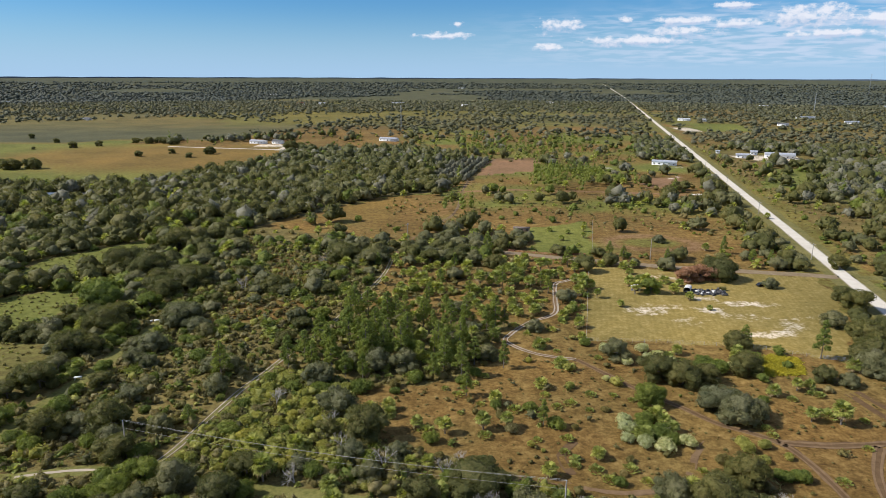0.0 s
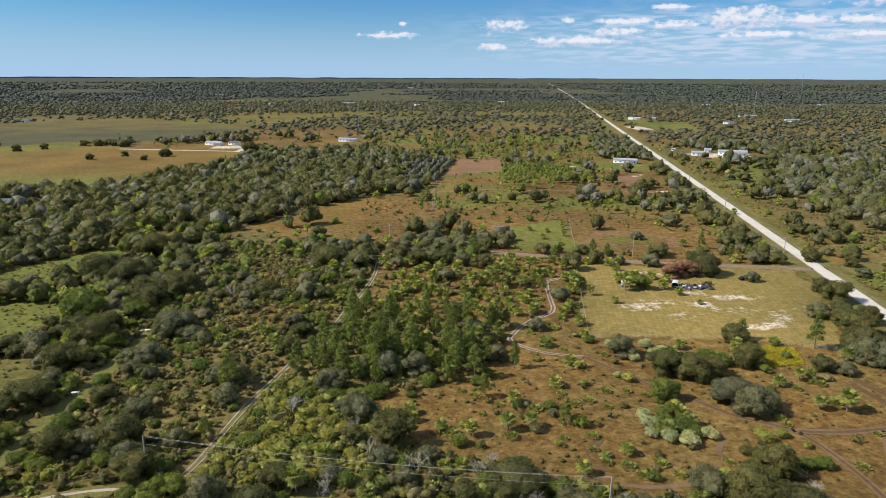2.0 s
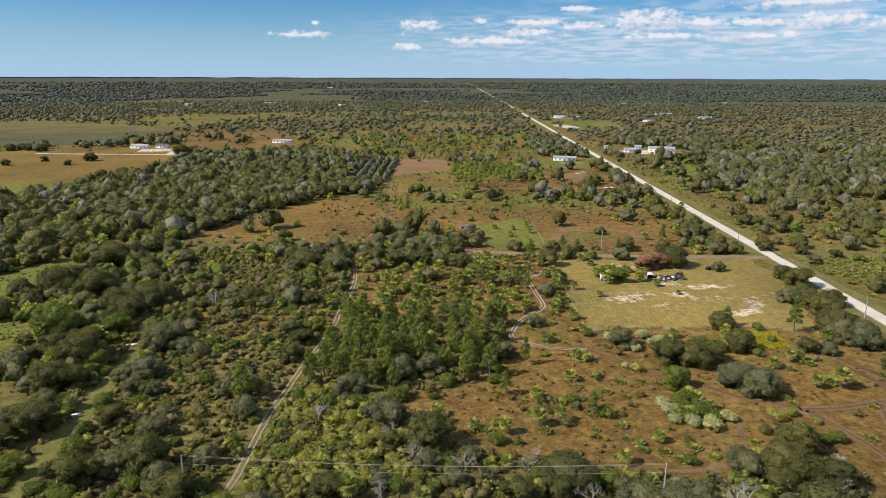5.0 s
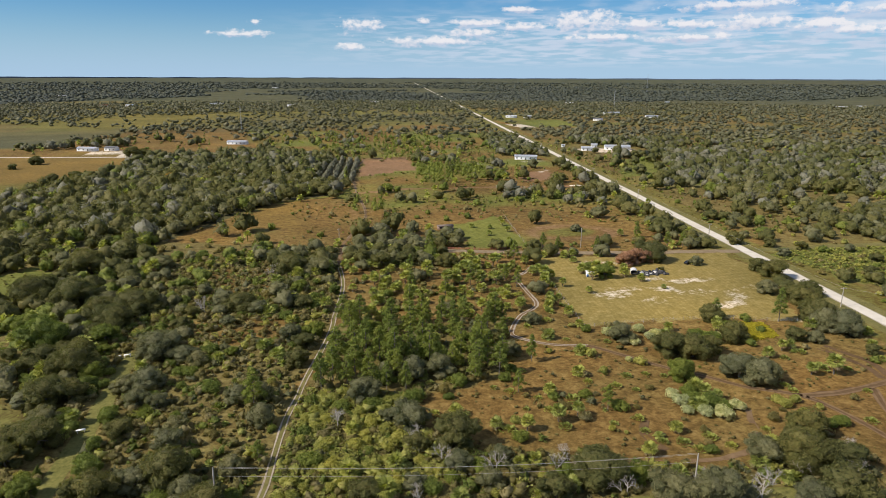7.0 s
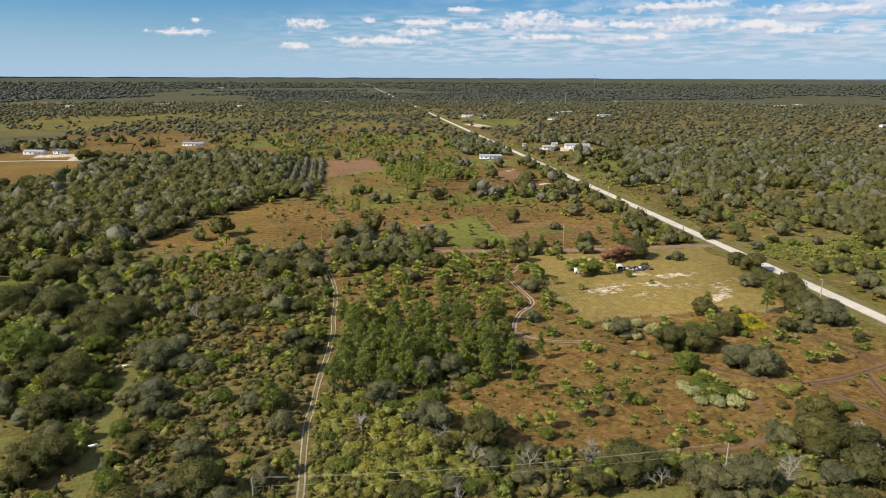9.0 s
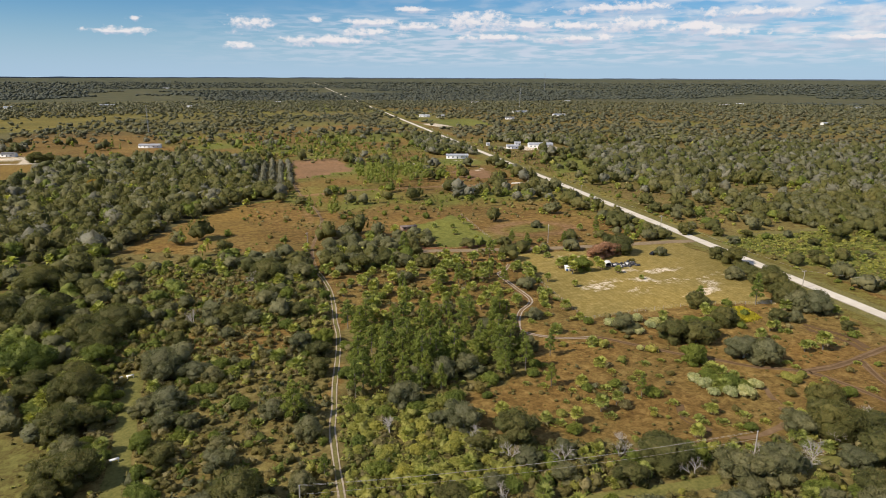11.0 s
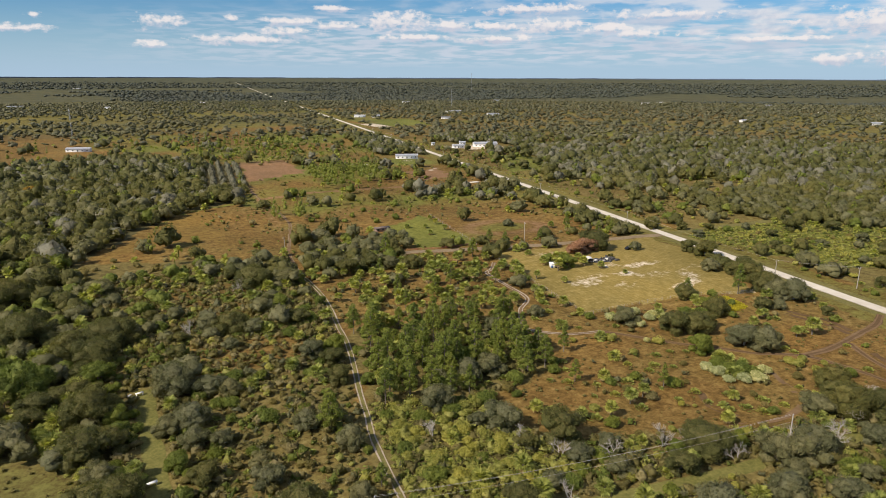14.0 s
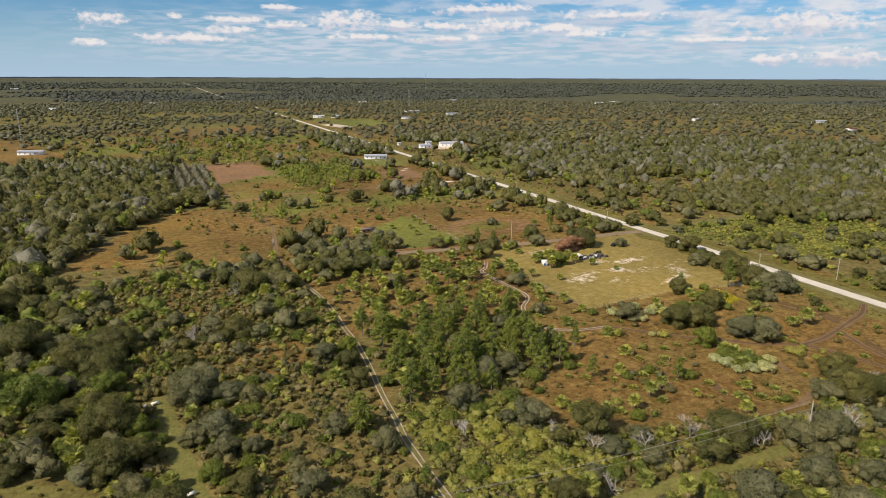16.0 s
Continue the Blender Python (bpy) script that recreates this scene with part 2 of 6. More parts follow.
STEEL = plain_material("galvanised_steel", (0.38, 0.39, 0.4), (0.55, 0.56, 0.57), 1.0, 0.45, 0.7)
WIRE = plain_material("wire", (0.36, 0.34, 0.3), (0.5, 0.48, 0.44), 1.0, 0.6)
REDRAIL = plain_material("red_painted_rail", (0.32, 0.1, 0.07), (0.45, 0.17, 0.12), 1.0, 0.7)
CARBLACK = plain_material("dark_car_paint", (0.015, 0.017, 0.02), (0.035, 0.037, 0.042), 1.0, 0.25, 0.2, 0, 0.5)
RUBBER = plain_material("rubber", (0.015, 0.015, 0.015), (0.03, 0.03, 0.03), 2.0, 0.9)
HUT_WALL = plain_material("faded_pink_boards", (0.24, 0.16, 0.125), (0.38, 0.28, 0.23), 1.2, 0.9, 0, 0.3)
HUT_ROOF = plain_material("rusty_roof", (0.13, 0.1, 0.085), (0.25, 0.2, 0.17), 0.9, 0.85)
CONCRETE = plain_material("pale_concrete", (0.5, 0.49, 0.46), (0.66, 0.65, 0.62), 0.8, 0.9, 0, 0.2)


def ground_material():
    """Dry brown grass, turning to lawn, pasture, bare sand or leaf litter by the cover masks of the sheet."""
    mat, nt = nodes_of("ground_cover")
    p = position(nt)
    fine = noise_node(nt, p, 0.9, 9.0, 0.78)
    mid = noise_node(nt, p, 0.3, 6.0, 0.68)
    big = noise_node(nt, p, 0.028, 4.0, 0.6)
    f = mathn(nt, "ADD", mathn(nt, "MULTIPLY", fine, 0.5), mathn(nt, "MULTIPLY", mid, 0.5))

    def attr(name):
        a = nt.nodes.new("ShaderNodeAttribute")
        a.attribute_name = name
        s = nt.nodes.new("ShaderNodeSeparateColor")
        nt.links.new(a.outputs["Color"], s.inputs[0])
        return (*s.outputs, a.outputs["Alpha"])

    c1, c2 = attr("cover_a"), attr("cover_b")

    def edge(mask, soft=0.25, torn=1.3):
        n = nt.nodes.new("ShaderNodeMapRange")
        n.interpolation_type = "SMOOTHSTEP"
        nt.links.new(mathn(nt, "ADD", mask, mathn(nt, "MULTIPLY", mathn(nt, "SUBTRACT", f, 0.5), torn)), n.inputs[0])
        n.inputs[1].default_value, n.inputs[2].default_value = 0.5 - soft, 0.5 + soft
        return n.outputs[0]

    brown = ramp(nt, f, [(0.39, (0.0755, 0.043, 0.0126)), (0.5, (0.166, 0.0989, 0.0283)), (0.62, (0.299, 0.191, 0.063))])
    brown2 = ramp(nt, f, [(0.39, (0.0839, 0.0525, 0.0157)), (0.5, (0.178, 0.118, 0.0347)), (0.63, (0.315, 0.223, 0.0797))])
    bmix = nt.nodes.new("ShaderNodeMapRange")
    nt.links.new(big, bmix.inputs[0])
    bmix.inputs[1].default_value, bmix.inputs[2].default_value = 0.42, 0.62
    col = mixc(nt, bmix.outputs[0], brown, brown2)
    litter = ramp(nt, f, [(0.38, (0.06, 0.052, 0.018)), (0.5, (0.14, 0.118, 0.04)), (0.64, (0.25, 0.2, 0.075))])
    meadow = ramp(nt, f, [(0.36, (0.0736, 0.0782, 0.0166)), (0.5, (0.143, 0.152, 0.0313)), (0.66, (0.23, 0.221, 0.0644))])
    xyz = nt.nodes.new("ShaderNodeSeparateXYZ")
    nt.links.new(p, xyz.inputs[0])
    across = mathn(nt, "ADD", mathn(nt, "MULTIPLY", xyz.outputs[0], 3.41), mathn(nt, "MULTIPLY", xyz.outputs[1], -0.755))
    mown = mathn(nt, "MULTIPLY", mathn(nt, "SINE", across), mathn(nt, "MULTIPLY", big, 0.03))
    lawn = ramp(nt, mathn(nt, "ADD", f, mown), [(0.36, (0.15, 0.115, 0.03)), (0.5, (0.238, 0.18, 0.052)), (0.64, (0.34, 0.262, 0.1))])
    straw = ramp(nt, f, [(0.36, (0.107, 0.0671, 0.0172)), (0.5, (0.185, 0.119, 0.031)), (0.66, (0.258, 0.181, 0.0533))])
    bare = ramp(nt, f, [(0.3, (0.15, 0.08, 0.038)), (0.5, (0.235, 0.135, 0.068)), (0.72, (0.33, 0.215, 0.125))])
    sand = ramp(nt, f, [(0.3, (0.38, 0.31, 0.21)), (0.5, (0.6, 0.51, 0.38)), (0.7, (0.74, 0.66, 0.53))])
    col = mixc(nt, edge(c1[2]), col, litter)
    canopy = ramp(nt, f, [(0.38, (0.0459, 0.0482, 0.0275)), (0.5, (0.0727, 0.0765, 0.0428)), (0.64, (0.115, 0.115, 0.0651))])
    col = mixc(nt, edge(c2[0]), col, straw)
    col = mixc(nt, edge(c1[0]), col, meadow)
    col = mixc(nt, edge(c2[2], 0.15), col, lawn)
    col = mixc(nt, edge(c2[1]), col, bare)
    col = mixc(nt, edge(c1[1], 0.22, 2.6), col, sand)
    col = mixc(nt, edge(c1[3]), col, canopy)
    broad = ramp(nt, noise_node(nt, p, 0.016, 5.0, 0.62), [(0.36, (0.8, 0.82, 0.8)), (0.5, (1.0, 1.0, 1.0)), (0.64, (1.2, 1.16, 1.1))])
    col = mixc(nt, 1.0, col, broad, "MULTIPLY")
    finish(nt, col, 0.95, 0, fine, 0.6, 0.25, 0.1)
    return mat


GROUND = ground_material()


# ---------------------------------------------------------------- helpers of the plan
HUB = (-60.0, 20.0)
NEAR_D, END_D, NEAR_R, END_R = 2200.0, 30000.0, 2200.0, 4850.0


def warp(x, y):
    """Far land, beyond 2.2 km, is drawn in towards the viewer and raised, so that it keeps its bearing and its height against the sky."""
    x, y = np.asarray(x, float), np.asarray(y, float)
    dx, dy = x - HUB[0], y - HUB[1]
    d = np.maximum(np.hypot(dx, dy), 1.0)
    r = np.where(d < NEAR_D, d, NEAR_R + (END_R - NEAR_R) * (1 / NEAR_D - 1 / np.maximum(d, NEAR_D)) / (1 / NEAR_D - 1 / END_D))
    z = np.where(d < NEAR_D, 0.0, EYE - EYE * r / d)
    return HUB[0] + dx * r / d, HUB[1] + dy * r / d, z, r / d


def hashed(ix, iy, seed):
    h = np.sin(ix * 127.1 + iy * 311.7 + seed * 74.7) * 43758.5453
    return h - np.floor(h)


def vnoise(x, y, size, seed=0):
    u, v = np.asarray(x, float) / size, np.asarray(y, float) / size
    i, j = np.floor(u), np.floor(v)
    a, b = u - i, v - j
    a, b = a * a * (3 - 2 * a), b * b * (3 - 2 * b)
    return (hashed(i, j, seed) * (1 - a) + hashed(i + 1, j, seed) * a) * (1 - b) + (hashed(i, j + 1, seed) * (1 - a) + hashed(i + 1, j + 1, seed) * a) * b


def fbm(x, y, size, seed=0):
    return (vnoise(x, y, size, seed) + 0.5 * vnoise(x, y, size / 2.1, seed + 5) + 0.25 * vnoise(x, y, size / 4.3, seed + 9)) / 1.75


def inside(x, y, poly):
    x, y = np.asarray(x, float), np.asarray(y, float)
    res = np.zeros(x.shape, bool)
    for (x1, y1), (x2, y2) in zip(poly, poly[1:] + poly[:1]):
        if y1 != y2:
            res ^= ((y1 > y) != (y2 > y)) & (x < (x2 - x1) * (y - y1) / (y2 - y1) + x1)
    return res


def to_line(x, y, line):
    """Distance from points to a broken line."""
    x, y = np.asarray(x, float), np.asarray(y, float)
    best = np.full(x.shape, 1e9)
    for (x1, y1), (x2, y2) in zip(line, line[1:]):
        dx, dy = x2 - x1, y2 - y1
        s = np.clip(((x - x1) * dx + (y - y1) * dy) / (dx * dx + dy * dy), 0, 1)
        best = np.minimum(best, np.hypot(x - x1 - s * dx, y - y1 - s * dy))
    return best


def road_x(y):
    return 178.0 + 0.2285 * (np.asarray(y, float) - 309.0)


YARD = [(64, 279), (45, 193), (70, 192), (95, 189), (119, 177), (136, 205), (150, 241), (155, 263), (111, 268)]
GARDEN = [(43, 351), (84, 371), (69, 296), (45, 301)]
PASTURE_LOW = [(-900, 420), (-330, 488), (-232, 503), (-185, 577), (-159, 732), (-175, 800), (-313, 790), (-390, 843), (-640, 823), (-1100, 700)]
PASTURE_UP = [(-1100, 700), (-640, 823), (-390, 843), (-286, 879), (-230, 1060), (-262, 1150), (-502, 1343), (-601, 1266), (-900, 1000)]
CLEARING = [(-95, 352), (-60, 375), (-38, 366), (-38, 322), (-14, 322), (-13, 365), (2, 426), (-2, 462), (-36, 450), (-70, 398)]
FIELD_N = [(51, 665), (101, 672), (85, 573), (24, 548)]
MEADOWS_W = [[(-180, 246), (-178, 286), (-150, 320), (-134, 300), (-147, 262)], [(-170, 192), (-165, 232), (-143, 245), (-130, 226), (-136, 198)], [(-150, 150), (-145, 190), (-127, 192), (-108, 173), (-112, 155)]]
MEADOW_E = [(172, 252), (205, 262), (253, 245), (300, 190), (230, 150), (180, 180)]
MEADOW_E2 = [(294, 600), (338, 600), (300, 500), (238, 487)]
SAVANNA = [(-24, 295), (62, 292), (45, 192), (22, 195), (10, 168), (-5, 205), (-30, 228)]
PINES = [(-47, 174), (-36, 215), (-22, 226), (-4, 212), (24, 210), (9, 166), (-20, 160)]
VINES = [(-59, 124), (-53, 158), (-48, 175), (-20, 162), (-22, 124)]
BROWN_SE = [(-16, 166), (10, 168), (22, 194), (45, 192), (70, 192), (119, 176), (136, 200), (132, 118), (95, 100), (60, 112), (47, 122), (20, 122), (-8, 132), (-22, 146)]
SCRUB_S = [(-62, 60), (-62, 128), (-22, 146), (-8, 132), (20, 120), (30, 112), (62, 112), (80, 60)]
WEST = [(-260, 40), (-60, 90), (-58, 130), (-47, 179), (-36, 212), (-26, 250), (-22, 300), (-14, 322), (-95, 352), (-260, 430)]
WOODS_NW = [(-900, 400), (-330, 480), (-232, 495), (-180, 570), (-152, 728), (-40, 745), (48, 660), (22, 545), (2, 470), (-36, 454), (-72, 402), (-100, 352), (-140, 330), (-260, 200), (-900, 0)]
ORCHARD = [(8, 628), (48, 660), (20, 520), (-16, 505)]
NW_GAPS = [[(-84, 212), (-52, 204), (-46, 232), (-80, 236)], [(-76, 252), (-52, 246), (-46, 288), (-78, 296)]]
TRACK_MAIN = [(-62, 122), (-59, 131), (-56.5, 143), (-53.5, 157), (-50, 168), (-46.5, 180), (-41, 196), (-35.5, 214), (-32.5, 228), (-28, 246), (-24.5, 266), (-23, 290), (-16, 325), (-2, 365), (8, 400), (15, 480), (28, 575), (52, 665)]
TRACK_CURL = [(57, 264), (50, 256), (45, 252), (42, 235), (39, 218), (29, 209), (22, 199), (20, 192), (28, 183), (39, 179), (45, 170), (53, 158), (60, 150), (66, 142), (76, 134), (79, 124), (79, 108), (74, 86)]
TRACK_EAST = [(76, 134), (88, 132.5), (105, 134), (122, 136), (134, 140)]
TRACK_EAST2 = [(98, 132), (90, 120), (86, 106), (88, 88)]
TRACK_POLE = [(4, 122), (21, 119), (34, 115), (46, 116.5), (52, 122), (55, 128), (60, 134)]
LANE_S = [(-140, 112), (-90, 119), (-75, 122), (-60, 120.5), (-44, 117), (-21, 113), (0, 108), (25, 104), (48, 99), (80, 88)]
LANE_MOWN = [(-103, 120), (-101, 140), (-99, 156), (-97.5, 172), (-96, 190), (-95, 204), (-94, 211)]
LANE_EW = [(28, 301), (56, 291), (97, 277.5), (155, 265), (164, 262)]
LANE_EW2 = [(170, 262), (205, 259), (300, 248)]
FIRE_LANE = [(14, 470), (48, 480), (120, 470), (192, 457)]
FIRE_LANE2 = [(222, 452), (290, 430), (420, 398), (600, 360)]
DRIVE_W = [(-322, 778), (-245, 760), (-164, 742)]

# ---------------------------------------------------------------- ground sheet


def axis(lo, hi, step, limit, grow=1.13):
    mid = list(np.arange(lo, hi + 0.1, step))
    s, left = step, [lo]
    while left[-1] > -limit:
        s *= grow
        left.append(left[-1] - s)
    s, right = step, [hi]
    while right[-1] < limit:
        s *= grow
        right.append(right[-1] + s)
    return np.array(left[:0:-1] + mid + right[1:])


def quad_mesh(name, verts, quads, materials, slots=None, smooth=False):
    """Faces are quads, or triangles where the last index is -1."""
    me = bpy.data.meshes.new(name)
    verts, quads = np.asarray(verts, np.float32), np.asarray(quads, np.int32)
    sides = np.where(quads[:, 3] < 0, 3, 4).astype(np.int32)
    corner = quads[quads >= 0]
    start = np.concatenate([[0], np.cumsum(sides)[:-1]]).astype(np.int32)
    me.vertices.add(len(verts))
    me.vertices.foreach_set("co", verts.ravel())
    me.loops.add(len(corner))
    me.loops.foreach_set("vertex_index", corner)
    me.polygons.add(len(quads))
    me.polygons.foreach_set("loop_start", start)
    me.polygons.foreach_set("loop_total", sides)
    for q in materials:
        me.materials.append(q)
    if slots is not None:
        me.polygons.foreach_set("material_index", np.asarray(slots, np.int32))
    if smooth:
        me.polygons.foreach_set("use_smooth", np.ones(len(quads), bool))
    me.update(calc_edges=True)
    me.validate()
    return me


def masks(x, y):
    """Cover of the ground, 0 to 1 each: meadow, sand, litter, canopy, straw pasture, bare soil, lawn."""
    D = np.hypot(x - HUB[0], y - HUB[1])
    amp = 7 + np.clip(D - 250, 0, 600) * 0.03
    jx = x + amp * (fbm(x, y, 17, 3) - 0.5)
    jy = y + amp * (fbm(x, y, 17, 8) - 0.5)
    e = x - road_x(y)
    meadow, sand, litter, straw, bare, lawn = (np.zeros(x.shape) for _ in range(6))
    litter[inside(jx, jy, WOODS_NW) | inside(jx, jy, WEST) | inside(jx, jy, SCRUB_S) | inside(jx, jy, PINES)] = 0.62
    for g in NW_GAPS:
        litter[inside(jx, jy, g)] = 0.2
    litter[inside(jx, jy, VINES)] = 0.7
    meadow[inside(jx, jy, WEST) & (fbm(x, y, 28, 6) > 0.6)] = 0.3
    for g in MEADOWS_W[:2]:
        meadow[inside(jx, jy, g)] = 0.95
    meadow[inside(jx, jy, MEADOWS_W[2])] = 0.45
    near_road = (np.abs(e) < 11 + 14 * fbm(x, y, 30, 4)) & (y > -200)
    meadow[near_road] = np.maximum(meadow[near_road], 0.5)
    east = (e > 18) & (D < 2200)
    litter[east] = 0.45 + 0.3 * (fbm(x, y, 90, 12)[east] - 0.3)
    meadow[east] = np.maximum(meadow[east], 1.2 * fbm(x, y, 75, 14)[east] - 0.3)
    meadow[inside(jx, jy, MEADOW_E)] = 0.95
    meadow[inside(jx, jy, MEADOW_E2)] = 0.95
    meadow[inside(jx, jy, [(395, 1000), (470, 1020), (520, 1200), (440, 1230), (420, 1100)])] = 0.95
    north = (e < -18) & (y > 300) & (x > -60) & (D < 2200) & ~inside(x, y, WOODS_NW)
    meadow[north] = np.maximum(meadow[north], np.clip((y[north] - 330) / 1200, 0, 0.22) + 1.7 * (fbm(x, y, 60, 21)[north] - 0.43))
    g = inside(jx, jy, PASTURE_LOW)
    straw[g], meadow[g], litter[g] = 0.9, 0.12, 0.0
    meadow[g] = (0.1 + 0.5 * np.clip(np.hypot((x + 262) / 1.5, y - 690) / 110 - 0.45, 0, 1) + 0.5 * (fbm(x, y, 70, 2) - 0.45))[g]
    # upper pasture: litter colour all over stands in for a cloud's shadow
    g = inside(jx, jy, PASTURE_UP)
    straw[g], meadow[g], litter[g] = 0.0, 0.16, 1.0
    straw[inside(jx, jy, CLEARING)] = np.clip(0.6 - (jx - y * 0.06 + 62)[inside(jx, jy, CLEARING)] / 50, 0, 0.55)
    litter[inside(jx, jy, CLEARING)] = 0.0
    meadow[inside(jx, jy, CLEARING)] = 0.0
    g = inside(jx, jy, GARDEN)
    meadow[g] = 0.72
    g = ((jx - 105) / 34) ** 2 + ((jy - 320) / 24) ** 2
    bare = np.maximum(bare, 0.56 * np.clip((1.05 - g) * 1.6, 0, 1) * np.clip((g - 0.12) * 5, 0, 1))
    meadow = np.maximum(meadow, 0.55 * np.clip((0.3 - g) * 6, 0, 1))
    bare[inside(jx, jy, FIELD_N)] = 0.72
    bare[inside(jx, jy, [(160, 545), (197, 545), (180, 494), (150, 494)])] = 0.8
    bare[to_line(x, y, [(-5, 365), (14, 478), (30, 575)]) < 3.5] = 0.4
    bare[to_line(x, y, FIRE_LANE) < 4] = 0.6
    bare[to_line(x, y, [(52, 672), (100, 664), (150, 652)]) < 4] = 0.6
    g = inside(x + 0.6 * (jx - x), y + 0.6 * (jy - y), YARD)
    lawn[g], meadow[g], litter[g] = 1.0, 0.12, 0.0
    meadow[g] = np.clip(0.24 + 1.2 * (fbm(x, y, 26, 17) - 0.34), 0, 0.6)[g]
    for cx, cy, ax, ay, k in ((73, 222, 9, 4.5, 0.62), (82, 224, 7, 3, 0.5), (96, 221, 5.5, 4, 0.75), (103, 214, 9, 2.6, 0.5), (111, 229, 8, 3, 0.72), (105, 199.5, 9, 2.8, 0.82), (115, 206, 4, 4.5, 0.6), (98, 236, 6, 2.4, 0.6), (137, 204, 3.5, 2.2, 0.8), (124, 214, 9, 3, 0.42), (84, 212, 7, 3, 0.4), (130, 178, 12, 3, 0.45), (88, 262, 8, 4, 0.5)):
        q = ((jx - cx) / ax) ** 2 + ((jy - cy) / ay) ** 2
        sand = np.maximum(sand, 0.7 * k * np.clip((1.9 - q) * (0.35 + 1.2 * fbm(x, y, 4.5, 61)), 0, 1.1))
    sand = np.where(inside(jx, jy, [(371, 1109), (427, 1111), (410, 1040), (356, 1038)]), 1.0, sand)
    sand = np.where(inside(jx, jy, [(-251, 833), (-180, 812), (-162, 735), (-205, 772)]), 0.72, sand)
    sand = np.where(inside(jx, jy, [(300, 706), (366, 690), (362, 662), (318, 662)]), 0.62, sand)
    sand = np.where(inside(jx, jy, [(172, 545), (196, 545), (196, 538), (170, 538)]), 0.7, sand)
    sand = np.where(((jx - 206) / 30) ** 2 + ((jy - 612) / 8) ** 2 < 1, 0.45, sand)
    far = D >= 1100
    woods = fbm(x, y, 900, 31)
    litter = np.where(far & (e < 0), np.clip(woods * 1.6 - 0.1, 0, 1), litter)
    litter = np.where(D > 1900, np.clip(0.5 + woods, 0, 1), litter)
    meadow = np.where(far & (woods < 0.42), 0.5, meadow)
    marsh = (D > 9000) & (D < 16000 + 4000 * np.sin(x * 0.0003))
    straw = np.where(marsh, 0.3, straw)
    litter = np.where(marsh, 0.2, np.where(D >= 16000, 1.0, litter))
    meadow = np.where(D > 2300, np.where(fbm(x, y, 1700, 37) > 0.5, 0.36, 0.15), meadow)
    straw = np.where((D > 2300) & (fbm(x, y, 1300, 38) > 0.52), 0.42, straw)
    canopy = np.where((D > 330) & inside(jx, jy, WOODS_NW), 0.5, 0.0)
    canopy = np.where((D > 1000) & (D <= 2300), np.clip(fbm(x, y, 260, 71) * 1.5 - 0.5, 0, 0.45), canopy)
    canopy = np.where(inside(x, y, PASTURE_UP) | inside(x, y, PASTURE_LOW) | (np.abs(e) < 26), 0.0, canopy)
    # no trees here: canopy colour paints the cloud shadow on the upper pasture
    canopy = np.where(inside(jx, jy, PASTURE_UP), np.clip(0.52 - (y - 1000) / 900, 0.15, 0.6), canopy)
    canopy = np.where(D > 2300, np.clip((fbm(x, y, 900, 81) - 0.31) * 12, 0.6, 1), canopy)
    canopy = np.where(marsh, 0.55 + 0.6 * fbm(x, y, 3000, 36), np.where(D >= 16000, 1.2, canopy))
    return meadow, sand, litter, canopy, straw, bare, lawn


gx, gy = axis(-260, 330, 3.2, 30000), axis(70, 500, 3.2, 30000)
GX, GY = np.meshgrid(gx, gy)
wx, wy, wz, _ = warp(GX, GY)
n_x, n_y = len(gx), len(gy)
idx = np.arange(n_x * n_y).reshape(n_y, n_x)
gq = np.stack([idx[:-1, :-1], idx[:-1, 1:], idx[1:, 1:], idx[1:, :-1]], -1).reshape(-1, 4)
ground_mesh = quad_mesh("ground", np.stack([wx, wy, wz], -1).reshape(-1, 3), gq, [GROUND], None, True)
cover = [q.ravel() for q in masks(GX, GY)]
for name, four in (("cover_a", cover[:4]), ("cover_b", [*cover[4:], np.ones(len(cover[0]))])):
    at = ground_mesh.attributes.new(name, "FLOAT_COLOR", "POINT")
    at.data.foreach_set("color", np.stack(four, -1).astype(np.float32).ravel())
ground = tagged(new("ground", ground_mesh), "flat dry brown grassland with meadows, lawn and bare sand", "ground", kind="structure")


